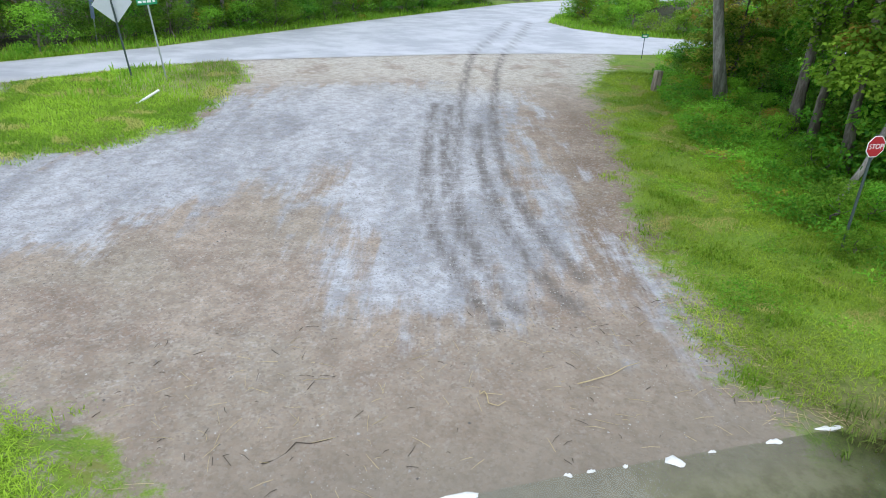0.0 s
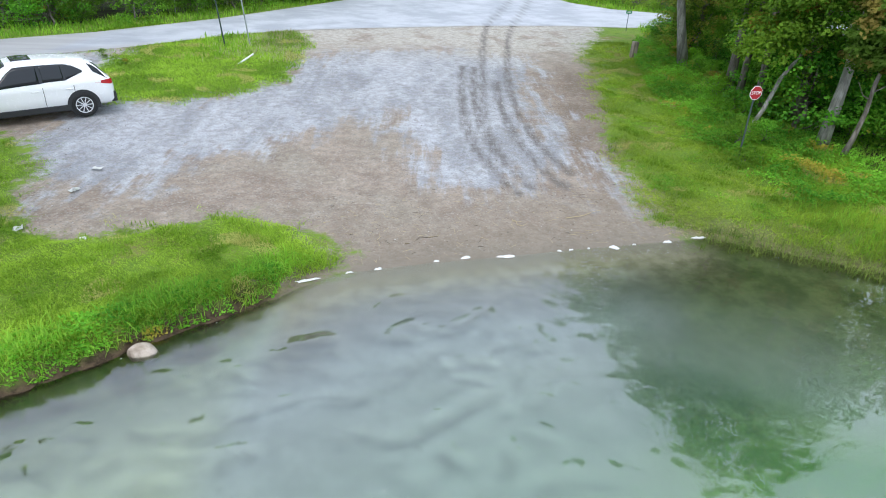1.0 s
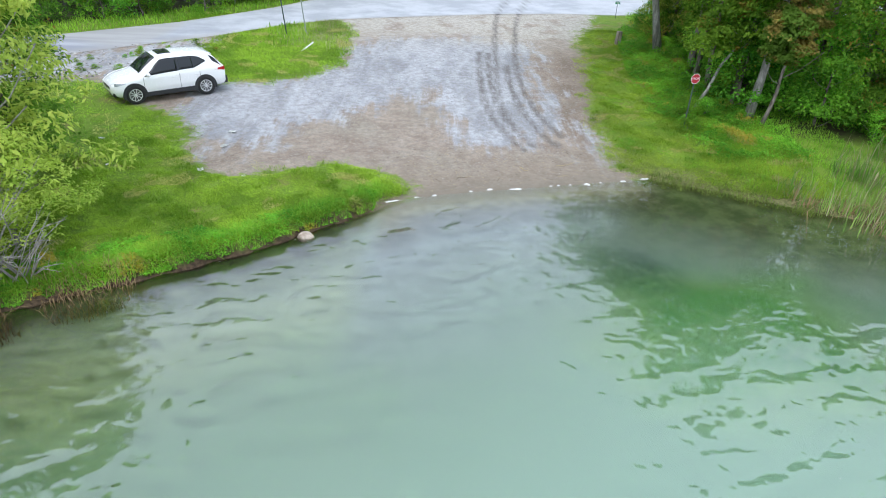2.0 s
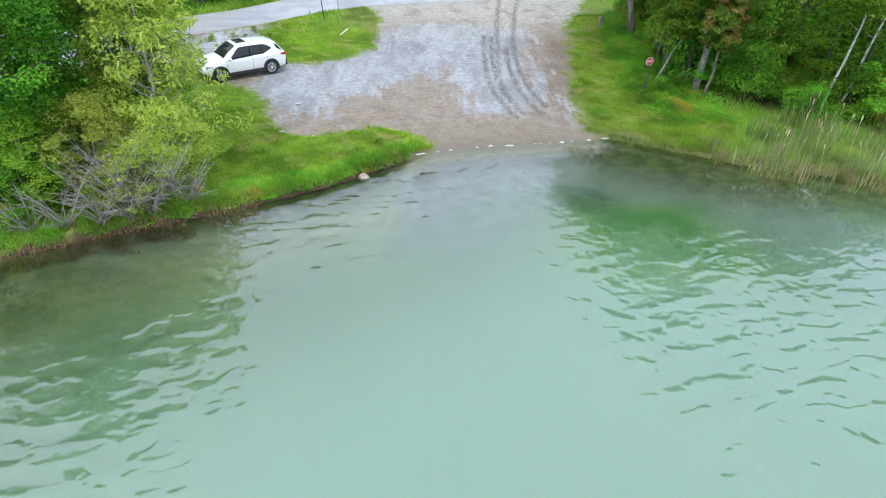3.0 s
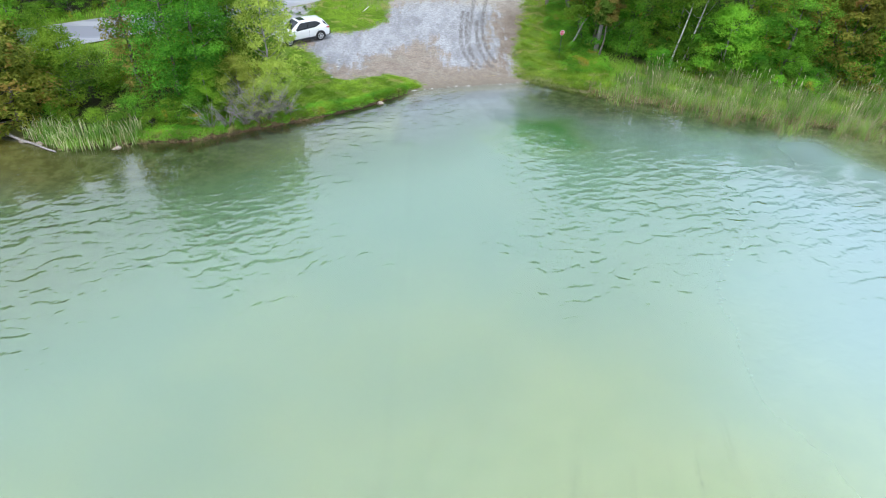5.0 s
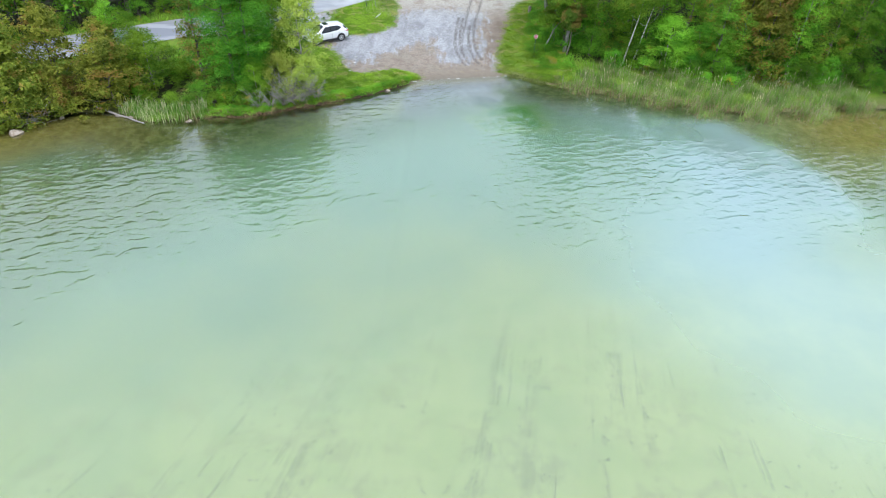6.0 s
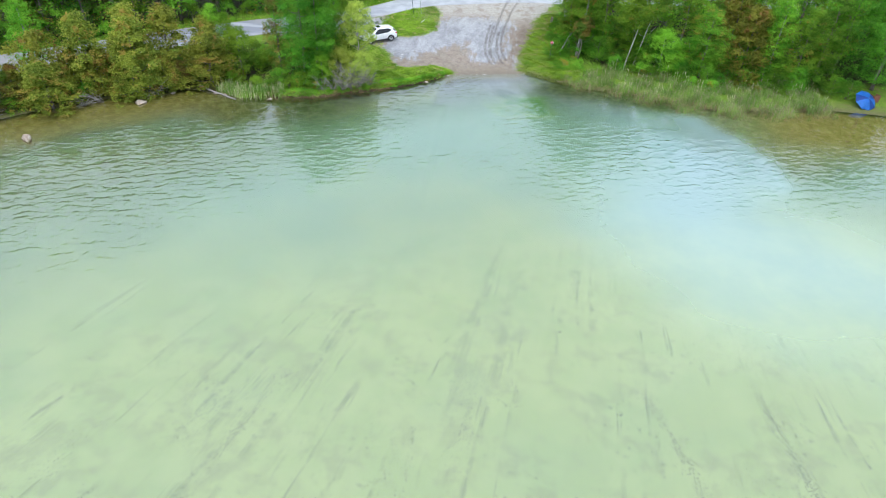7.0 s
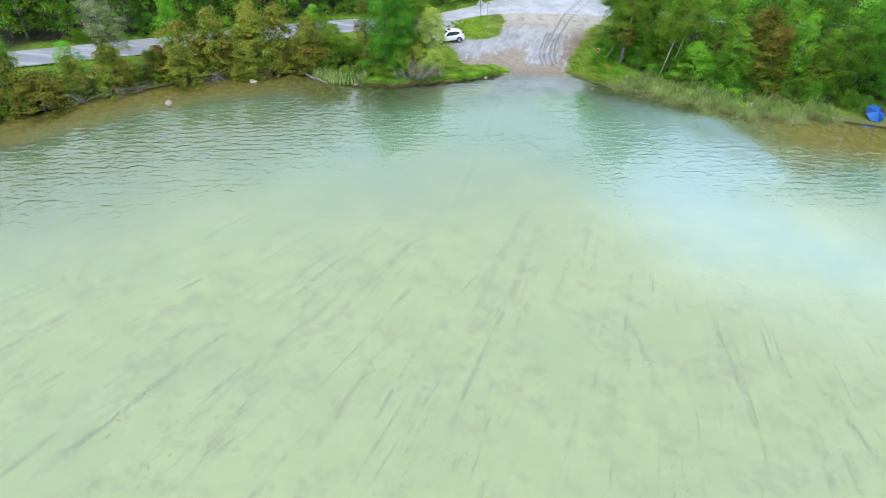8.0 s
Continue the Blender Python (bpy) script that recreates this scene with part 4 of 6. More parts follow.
# ---- low growth ----
def blades(n, where, rng, lo, hi, width, bend=0.35, box_xy=None, extra=None, flat=0.0):
    """Bent blades standing on the ground at random places that where() accepts; one mesh."""
    x0, x1, y0, y1 = box_xy
    X, Y = [], []
    got = 0
    for _ in range(60):
        x, y = rng.uniform(x0, x1, 4 * n), rng.uniform(y0, y1, 4 * n)
        ok = rng.uniform(0, 1, 4 * n) < where(x, y)
        X.append(x[ok])
        Y.append(y[ok])
        got += int(ok.sum())
        if got >= n:
            break
    x, y = np.concatenate(X)[:n], np.concatenate(Y)[:n]
    z = height(x, y)[0]
    k = len(x)
    L = rng.uniform(lo, hi, k) * (extra(x, y) if extra else 1.0)
    th = rng.uniform(0, 6.283, k)
    la = rng.normal(0, bend, k)
    la += np.sign(la) * flat
    dx, dy = np.cos(th), np.sin(th)
    w = width * rng.uniform(0.6, 1.4, k)
    b = np.stack([x, y, z - 0.02], 1)
    side = np.stack([-dy, dx, np.zeros(k)], 1) * w[:, None] * 0.5
    mid = b + np.stack([dx * la * L * 0.35, dy * la * L * 0.35, L * 0.55], 1)
    tip = b + np.stack([dx * la * L * 1.1, dy * la * L * 1.1, L * np.clip(1 - 0.3 * np.abs(la), 0.4, 1)], 1)
    verts = np.stack([b - side, b + side, mid + side * 0.9, mid - side * 0.9, tip], 1).reshape(-1, 3)
    i = np.arange(k)[:, None] * 5
    tris = np.concatenate([i + [0, 1, 2], i + [0, 2, 3], i + [3, 2, 4]])
    return data_mesh("blades", verts, tris)


GR = np.random.default_rng(3)


def stuff(name, me, mat, label, category):
    return tagged(mesh_ob(name, me, mat), label, category, kind="stuff")


def lawn_west(x, y):
    h, d, gd, cut, rd = height(x, y)
    return (d > 0.2) * (1 - smooth(gd + 0.7 * wobble(x, y, 1.7, 3.0) + 0.35 * wobble(x, y, 4.7, 1.0), -1.0, 0.55)) * (rd < -0.6) * (0.45 + 0.55 * (wobble(x, y, 2.1, 5.0) > -0.2))


def near_bank(x, y):
    d = shore_distance(x, y)
    return 1.0 + 1.6 * (1 - smooth(d, 0.3, 1.5)) + 0.5 * (wobble(x, y, 1.9, 7.0) > 0.35)


stuff("lawn_grass", blades(120000, lawn_west, GR, 0.03, 0.085, 0.0105, 0.7, (-13.5, -3.0, -8.5, 4.5), near_bank, 0.4), GRASS, "short green lawn grass on the low bank", "grass")
stuff("lawn_grass", blades(30000, lawn_west, GR, 0.05, 0.12, 0.022, 0.8, (-24, -12.0, -9.5, 9.0), None, 0.7), GRASS, "short green grass beside the parking place", "grass")


def bank_edge(x, y):
    h, d, gd, cut, rd = height(x, y)
    return (d > 0.08) * (d < 0.85) * (gd < -0.05) * (wobble(x, y, 1.5, 2.0) > -0.55)


stuff("bank_grass", blades(9000, bank_edge, GR, 0.10, 0.30, 0.016, 0.9, (-20, -3.2, -11, -1.5)), GRASS_LUSH, "long lush grass hanging over the cut bank", "grass")


def herb_leaves(n, where, rng, box_xy, top, size, hump=1.7):
    """Small leaves of low broad-leaved herbs, in humps over the ground; one mesh."""
    x0, x1, y0, y1 = box_xy
    x, y = rng.uniform(x0, x1, 14 * n), rng.uniform(y0, y1, 14 * n)
    ok = rng.uniform(0, 1, 14 * n) < where(x, y)
    x, y = x[ok][:n], y[ok][:n]
    k = len(x)
    lift = top * np.clip(0.45 + 0.55 * wobble(x, y, hump, 3.3) + 0.3 * wobble(x, y, hump * 3.1, 1.1), 0.1, 1.2)
    z = np.maximum(height(x, y)[0], 0.02) + lift * np.sqrt(rng.uniform(0.05, 1, k))
    nrm = rng.normal(size=(k, 3)) * 0.5 + np.array([0, -0.15, 1.0])
    nrm /= np.linalg.norm(nrm, axis=1)[:, None]
    v, f = leaf_quads(np.stack([x, y, z], 1), nrm, size * rng.uniform(0.6, 1.5, k), rng, 1.9)
    return data_mesh("herbs", v, f)


def herb_bank(x, y):
    h, d, gd, cut, rd = height(x, y)
    return (d > 0.03) * (d < 0.55 + 0.9 * smooth(-x, 5, 10)) * (gd < -0.1) * (wobble(x, y, 2.2, 2.0) > -0.35) * (0.35 + 0.65 * (wobble(x, y, 4.6, 6.0) > -0.1))


def herb_lawn(x, y):
    h, d, gd, cut, rd = height(x, y)
    return (d > 0.3) * (gd < -0.25) * (rd < -0.5) * (wobble(x, y, 1.3, 8.0) + 0.5 * wobble(x, y, 4.1, 2.0) > 0.35)


stuff("bank_herbs", herb_leaves(26000, herb_bank, GR, (-20, -3.2, -11, -1.4), 0.20, 0.055), LEAF_MID, "leafy green herbs growing over the edge of the cut bank", "herbs")
stuff("lawn_herbs", herb_leaves(16000, herb_lawn, GR, (-14, -3.4, -8.5, 3.0), 0.07, 0.035), LEAF_BRIGHT, "flat patches of clover and herbs in the lawn", "herbs")
stuff("lawn_herbs", herb_leaves(14000, lambda x, y: herb_lawn(x, y) * (1 + smooth(x, 6, 9)), GR, (4.2, 11.0, 0.3, 18.0), 0.10, 0.04), LEAF_BRIGHT, "patches of clover and herbs in the grass strip", "herbs")
stuff("wood_edge_herbs", herb_leaves(38000, lambda x, y: (shore_distance(x, y) > 0.9) * (ring_distance(x, y, GRAVEL_RING) < -2.0) * smooth(x - 0.3 * np.maximum(6 - y, 0) + 0.6 * wobble(x, y, 1.1), 6.5, 8.0), GR, (6.2, 11.5, 2.0, 22.0), 0.5, 0.075), LEAF_MID, "knee-high leafy undergrowth at the foot of the trees", "herbs")
stuff("grass_tufts", blades(15000, lambda x, y: lawn_west(x, y) * (wobble(x, y, 2.7, 2.5) > 0.20), GR, 0.06, 0.18, 0.016, 0.6, (-14, -3.4, -9, 2.0)), GRASS_LUSH, "taller tufts of fresh grass in the lawn", "grass")


def lawn_east(x, y):
    h, d, gd, cut, rd = height(x, y)
    return (d > 0.4) * (1 - smooth(gd + 0.5 * wobble(x, y, 1.6, 6.0), -0.5, 0.7)) * (rd < -0.3) * (0.5 + 0.5 * (wobble(x, y, 1.4, 9.0) > -0.3)) * (1 - 0.75 * (wobble(x, y, 0.9, 4.0) > 0.55))


stuff("lawn_grass", blades(120000, lawn_east, GR, 0.04, 0.12, 0.0105, 0.7, (3.6, 11.0, -1.0, 21.0), lambda x, y: 1 + 0.9 * smooth(x, 6.5, 8.8), 0.4), GRASS, "green grass strip between gravel and trees", "grass")
stuff("tall_grass", blades(16000, lambda x, y: lawn_east(x, y) * smooth(x + 0.25 * wobble(x, y, 1.2), 7.2, 8.8), GR, 0.10, 0.28, 0.013, 0.7, (7.0, 13.5, -0.5, 14)), GRASS_LUSH, "tall fresh grass at the foot of the trees", "grass")


stuff("grass_tufts", blades(9000, lambda x, y: lawn_east(x, y) * (wobble(x, y, 2.3, 1.5) > 0.35), GR, 0.05, 0.17, 0.016, 0.6, (4.0, 10.5, -0.5, 14)), GRASS_LUSH, "taller tufts of fresh grass beside the launch", "grass")


def verge(x, y):
    h, d, gd, cut, rd = height(x, y)
    return (1 - smooth(gd + 0.5 * wobble(x, y, 1.8, 1.0), -0.5, 0.6)) * (rd < -0.15)


stuff("verge_grass", blades(32000, verge, GR, 0.06, 0.2, 0.02, 0.7, (-17, -6.4, 7.8, 22.0), None, 0.5), GRASS, "rough green grass on the verge beside the road", "grass")
stuff("verge_dry_grass", blades(2500, lambda x, y: verge(x, y) * smooth(x, -11.5, -8.5) * smooth(y, 13.5, 17), GR, 0.08, 0.28, 0.014, 0.5, (-12, -6.4, 12, 22.0)), REED_DRY, "dry straw-coloured grass round the sign posts", "grass")
stuff("roadside_grass", blades(22000, lambda x, y: (ring_distance(x, y, ROAD_RING) < -0.05) * (ring_distance(x, y, ROAD_RING) > -3.2) * (shore_distance(x, y) > 2) * (ring_distance(x, y, GRAVEL_RING) < -2.2), GR, 0.15, 0.4, 0.045, 0.5, (-62, 20, -26, 60)), GRASS_LUSH, "lush green grass along the far side of the road", "grass")

# reed bed at the water's edge
def reed_place(x, y):
    d = shore_distance(x, y)
    edge = -1.3 + 0.8 * wobble(x, y, 0.9, 2.0) - 0.9 * smooth(x, 12, 20)
    back = 1.2 + 4.6 * smooth(x, 9, 14) + 0.7 * wobble(x, y, 0.8, 8.0)
    return (d > edge) * (d < back) * (x + 0.4 * wobble(x, y, 1.4, 3) > 9.0) * (x < 36.5) * (0.1 + 0.9 * (wobble(x, y, 1.1, 5.0) > -0.15)) * (0.3 + 0.7 * smooth(x, 8.5, 12)) * (0.3 + 0.7 * smooth(d, edge, edge + 2.0)) * (0.25 + 0.75 * (wobble(x, y, 3.1, 2.2) > -0.1))


def reed_size(x, y):
    return 0.85 + 0.4 * wobble(x, y, 0.8, 6.0) + 0.3 * wobble(x, y, 2.3, 1.0)


stuff("reed_bed", blades(14000, reed_place, GR, 0.35, 1.25, 0.02, 0.32, (8, 37, -9, 4), reed_size), REED_GREEN, "green reeds standing in shallow water at the shore", "reeds")
stuff("reed_bed_dry", blades(5600, reed_place, GR, 0.4, 1.5, 0.018, 0.42, (8, 37, -9, 4), reed_size), REED_DRY, "dry straw-coloured reeds among the green ones", "reeds")
stuff("reed_bed_broken", blades(2600, lambda x, y: reed_place(x, y) * (shore_distance(x, y) < 0.6), GR, 0.2, 0.7, 0.024, 1.3, (8, 37, -9, 4)), REED_BROWN, "broken brown reed stalks bent over the water", "reeds")


def reed_heads(n, rng):
    """Pale seed heads on tall dead stalks."""
    x, y = rng.uniform(9.5, 36, 30 * n), rng.uniform(-8, 4, 30 * n)
    ok = rng.uniform(0, 1, 30 * n) < reed_place(x, y) * (0.25 + 0.75 * (wobble(x, y, 0.9, 2.5) > 0.1)) * (shore_distance(x, y) > 0.2)
    x, y = x[ok][:n], y[ok][:n]
    k = len(x)
    b = np.stack([x, y, height(x, y)[0] - 0.02], 1)
    L = rng.uniform(0.9, 1.7, k)
    th, la = rng.uniform(0, 6.28, k), rng.normal(0, 0.2, k)
    way = np.stack([np.cos(th) * la, np.sin(th) * la, np.ones(k)], 1)
    side = np.stack([-np.sin(th), np.cos(th), np.zeros(k)], 1)
    out = np.stack([np.cos(th), np.sin(th), np.zeros(k)], 1)
    verts = []
    for w in (side, out):
        for u, r in ((0.0, 0.008), (0.80, 0.006), (0.84, 0.022), (0.93, 0.03), (1.0, 0.006)):
            c = b + way * (L * u)[:, None]
            verts += [c - w * r, c + w * r]
    verts = np.stack(verts, 1).reshape(-1, 3)
    i = np.arange(k)[:, None] * 20
    quads = np.concatenate([i + np.array([0, 1, 3, 2]) + 10 * w + 2 * j for w in range(2) for j in range(4)])
    return data_mesh("reed_heads", verts, quads)


stuff("reed_heads", reed_heads(150, GR), REED_DRY, "tall dead reed stalks with pale fluffy seed heads", "reeds")


def stubble(x, y):
    d = shore_distance(x, y)
    return (d > -0.9 - 0.4 * wobble(x, y, 2.0)) * (d < 0.5) * (wobble(x, y, 1.7, 4.0) > -0.4)


stuff("sedge_stubble", blades(3800, stubble, GR, 0.08, 0.4, 0.014, 0.8, (-21, -9.2, -12, -6.4)), REED_BROWN, "brown dead sedge stalks at the water's edge", "reeds")
stuff("sedge_stubble", blades(1300, lambda x, y: stubble(x, y) * (shore_distance(x, y) > -0.5), GR, 0.1, 0.3, 0.014, 0.9, (4.6, 9.5, -2.2, 1.2)), REED_GREEN, "flattened green sedge and grass at the water's edge", "reeds")
stuff("reed_clump", blades(1500, lambda x, y: (shore_distance(x, y) > -0.3) * (shore_distance(x, y) < 1.6), GR, 0.35, 1.0, 0.03, 0.45, (-26.5, -19.5, -12.5, -8.5)), REED_GREEN, "green and dry reeds on the low point", "reeds")
stuff("reed_clump", blades(260, lambda x, y: (shore_distance(x, y) > -0.4) * (shore_distance(x, y) < 1.2), GR, 0.6, 1.4, 0.03, 0.5, (-26.5, -19.5, -12.5, -8.5)), REED_DRY, "dry reeds on the low point of the shore", "reeds")

# shrubs and undergrowth along the wood edges
SR = np.random.default_rng(31)


def line_shrubs(pts, step, kinds, off, scales, group):
    pts = np.array(pts, float)
    for p0, p1 in zip(pts, pts[1:]):
        ln = np.hypot(*(p1 - p0))
        for k in range(max(1, int(ln / step))):
            q = p0 + (p1 - p0) * (k + SR.uniform(0, 1)) / max(1, int(ln / step)) + SR.normal(0, off, 2)
            place(kinds[int(SR.integers(len(kinds)))], q[0], q[1], SR.uniform(0, 360), SR.uniform(*scales), SR.uniform(0.8, 1.2), group)


line_shrubs([(11.0, 25.2), (10.9, 20), (10.9, 17.4), (10.7, 14.5), (10.2, 13.2), (9.6, 11.5), (9.3, 8.6)], 0.7, [shrub_b, shrub_b, shrub_a], 0.25, (0.4, 0.7), "shrubs at the wood edge")
line_shrubs([(7.45, 4.7), (8.0, 4.75), (8.6, 5.1)], 0.35, [shrub_a, shrub_b], 0.06, (0.28, 0.45), "shrubs at the wood edge")
line_shrubs([(7.9, 5.8), (8.6, 6.2), (9.4, 6.4)], 0.5, [shrub_a, shrub_c, shrub_a], 0.15, (0.4, 0.6), "shrubs at the wood edge")
line_shrubs([(12.0, 25.0), (12.2, 20), (11.8, 15), (11.2, 11.5), (12, 8.4)], 1.0, [shrub_c, shrub_a, shrub_c], 0.4, (0.6, 0.95), "shrubs at the wood edge")
line_shrubs([(13.2, 24), (13.2, 12), (15, 8)], 1.5, [shrub_c, shrub_c, shrub_a], 0.5, (0.9, 1.3), "shrubs at the wood edge")
line_shrubs([(12.6, 5.4), (15, 4.2), (19, 1.8), (24, 0.4), (30, 1.0), (36, 0.8), (39, 0.2)], 0.9, [shrub_c, shrub_a, shrub_c], 0.5, (0.7, 1.2), "shrubs at the wood edge")
line_shrubs([(-24, 17.2), (-18.8, 21.5), (-14.2, 26.5), (-9.6, 34), (-4, 45.5), (6, 64)], 1.2, [shrub_c, shrub_c, shrub_a], 0.5, (0.7, 1.25), "shrubs at the wood edge")
line_shrubs([(-60, -12.2), (-46, -0.4), (-36, 8.2), (-24, 17.2)], 1.7, [shrub_a, shrub_c, shrub_b], 0.5, (0.9, 1.7), "shrubs at the wood edge")
line_shrubs([(60, 39.5), (24, 35.0), (16, 35.0), (12.4, 39), (11.4, 44), (14, 52), (24, 66)], 1.1, [shrub_b, shrub_b, shrub_a], 0.6, (0.8, 1.5), "shrubs on the junction corner")
line_shrubs([(-21, -9.8), (-18.8, -9.4), (-16.4, -9.0), (-14.2, -7.6)], 0.9, [shrub_b, shrub_a], 0.3, (0.5, 0.8), "shrubs at the shore")
line_shrubs([(-21, -8.6), (-18.4, -8.2), (-15.8, -7.4)], 0.9, [shrub_a, shrub_c, shrub_b], 0.35, (0.8, 1.3), "shrubs at the shore")
line_shrubs([(-27.5, -7.8), (-24.5, -8.4), (-22.2, -8.6)], 0.9, [shrub_b, shrub_b, shrub_a], 0.4, (0.6, 1.0), "shrubs at the shore")
line_shrubs([(-25.4, -3.6), (-22.6, -2.6), (-20.6, -1.6)], 0.8, [shrub_b, shrub_b, shrub_a], 0.5, (1.0, 1.6), "shrubs at the shore")
line_shrubs([(-24, -1.8), (-19, 0.6), (-16.5, 1.0)], 1.1, [shrub_b, shrub_b], 0.6, (0.8, 1.3), "shrubs at the shore")


line_shrubs([(13, 7.0), (16, 5.4), (20, 4.2), (24, 3.0), (30, 3.2), (36, 3.0)], 0.9, [shrub_c, shrub_a, shrub_c], 0.6, (1.0, 1.6), "shrubs at the wood edge")
line_shrubs([(-30, -9.2), (-36, -12.2), (-42, -17.4), (-48, -24.6), (-54, -33.4)], 1.5, [shrub_c, shrub_a], 0.5, (0.6, 1.0), "shrubs at the shore")


def dead_branch(x, y, turn, size, rng, label, z=None, n=22, spread_deg=65, rise=(0.0, 1.3)):
    bm = bmesh.new()
    for _ in range(n):
        a = math.radians(rng.normal(0, spread_deg))
        ln = size * rng.uniform(0.5, 1.1)
        up = rng.uniform(*rise)
        e = Vector((math.cos(a) * ln, math.sin(a) * ln, up * ln * 0.7))
        s = Vector((rng.normal(0, 0.12), rng.normal(0, 0.12), 0.0))
        mid = s.lerp(e, 0.5) + Vector((0, 0, 0.12 * ln))
        tube(bm, [s, mid, e], [0.014 * size ** 0.5, 0.009 * size ** 0.5, 0.003], 4)
        for _ in range(2):
            b = mid.lerp(e, rng.uniform(0, 0.7))
            tube(bm, [b, b + Vector((rng.normal(), rng.normal(), rng.uniform(-0.2, 0.7))) * ln * 0.25], [0.006 * size ** 0.5, 0.002], 4)
    ob = mesh_ob("dead_branch", bm, DEADWOOD, smooth=True)
    ob.matrix_world = pose(x, y, (zat(x, y) if z is None else z) - 0.02, 0, 0, turn)
    return tagged(ob, label, "dead branch", "dead branches at the shore")


for x, y, turn, size in ((-45.1, -23.4, -60, 2.3), (-36.2, -15.2, -70, 2.2), (-47.0, -26.2, -50, 2.4), (-43.4, -21.6, -40, 1.9), (-44.2, -22.6, -80, 2.1), (-37.2, -16.2, -60, 1.7), (-32.0, -12.6, -70, 2.1), (-32.8, -12.9, -50, 1.8)):
    dead_branch(x, y, turn, size, SR, "bare grey dead branches leaning over the water")
for x, y, turn, size in ((-13.0, -7.6, -60, 2.0), (-13.9, -8.0, -110, 1.8), (-12.3, -7.1, -40, 1.8), (-12.7, -7.4, 100, 1.7), (-13.4, -7.6, 60, 2.1), (-12.0, -6.7, 0, 1.5), (-13.7, -8.6, -80, 1.4), (-12.4, -7.9, -50, 1.3), (-14.7, -9.0, -100, 1.5), (-11.4, -7.2, -30, 1.2), (-15.6, -9.3, -70, 1.3), (-13.0, -8.2, 180, 1.6)):
    dead_branch(x, y, turn, size, SR, "tangle of bare grey twigs under the willow", None, 22, 85, (0.6, 2.6))


def log(name, p0, p1, r, mat, label):
    bm = bmesh.new()
    a, b = Vector(p0), Vector(p1)
    k = 6
    tube(bm, [a.lerp(b, i / k) + Vector((SR.normal(0, 0.04), SR.normal(0, 0.04), SR.normal(0, 0.02))) for i in range(k + 1)], [r * (1 - 0.5 * i / k) for i in range(k + 1)], 8)
    return tagged(mesh_ob(name, bm, mat, smooth=True), label, name.replace("_", " "))


log("fallen_log", (-28.4, -10.2, 0.22), (-23.9, -12.3, 0.02), 0.11, DEADWOOD, "bleached fallen log lying along the shore")
log("leaning_dead_trunk", (-47.6, -24.3, 1.6), (-49.8, -29.3, -0.1), 0.1, DEADWOOD, "bleached dead trunk slanting down to the water")

# weeds on the gravel shoulder beside the road
line_shrubs([(-18.8, 8.6), (-16.2, 10.4), (-13.9, 13.6)], 0.42, [shrub_b, shrub_a], 0.55, (0.12, 0.24), "weeds on the gravel shoulder")
line_shrubs([(-30, 17), (-22.5, 23), (-17, 29.5), (-12, 39), (-4, 52)], 2.2, [shrub_c, shrub_c, shrub_a], 0.9, (1.1, 1.7), "shrubs in the woods")
line_shrubs([(14.6, 22), (14.8, 13), (17, 9), (24, 7.5), (34, 7)], 2.2, [shrub_c, shrub_a], 0.7, (1.0, 1.6), "shrubs in the woods")
line_shrubs([(10.6, 7.6), (11.6, 8.6), (11.2, 10.4), (12.4, 11.6)], 0.8, [shrub_a, shrub_c], 0.3, (1.0, 1.5), "shrubs at the wood edge")
line_shrubs([(12.0, 6.8), (13.5, 6.2), (15.2, 5.4)], 0.8, [shrub_a, shrub_b], 0.3, (0.7, 1.1), "shrubs at the wood edge")
# ---- trunks that stand free at the wood's edge ----
def bare_trunk(x, y, r, h, lean, mat, label, seed, limbs=5, n=10, reach=2.2, base=0.33, leafmat=None):
    rng = np.random.default_rng(seed)
    ob = empty("forest_tree", pose(x, y, zat(x, y)), label, "tree", "trees at the wood edge")
    part("trunk", trunk_mesh(rng, h, r, limbs, h * 0.5, 2.2, lean, n), mat, ob, smooth=True)
    c, nn = crown_points(rng, lambda u: reach * math.sin(math.pi * (0.1 + 0.85 * u)) ** 0.7, h, h * base, int(120 * max(1.0, reach / 2.6) ** 1.5), 100, 0.55 * min(1.3, reach / 2), lean)
    v, f = leaf_quads(c, nn, 0.125 * rng.uniform(0.6, 1.4, len(c)), rng)
    part("crown", data_mesh("crown", v, f), leafmat or (LEAF_MID if seed % 2 else LEAF_BRIGHT), ob)
    return ob


bare_trunk(10.8, 6.3, 0.16, 14, (1.0, 0.4), BARK_PALE, "tree with thick pale grey trunk at the lawn", 41, reach=2.6, base=0.3)
bare_trunk(8.8, 7.3, 0.06, 6.5, (3.0, 0.6), BARK_PALE, "slim tree with pale bark leaning far over", 43, reach=1.3, base=0.36)
bare_trunk(10.0, 9.0, 0.12, 11, (-0.6, 0.4), BARK, "dark-barked leaning tree at the wood edge", 44, reach=3.6, base=0.46)
bare_trunk(10.3, 12.2, 0.16, 12.5, (0.3, 0.2), BARK, "tall dark-barked tree spreading over the grass strip", 45, reach=4.4, base=0.45, limbs=9)
bare_trunk(10.1, 10.8, 0.12, 10, (0.3, 0.2), BARK, "dark-barked tree at the wood edge", 51, base=0.28)
bare_trunk(10.1, 16.5, 0.2, 12, (-2.4, 0.0), BARK_PALE, "tree with grey trunk beside the grass strip", 46, reach=3.6, base=0.38)
bare_trunk(11.7, 11.4, 0.2, 12, (0.4, 0.2), BARK_PALE, "tall tree with pale grey trunk in the woods", 47)
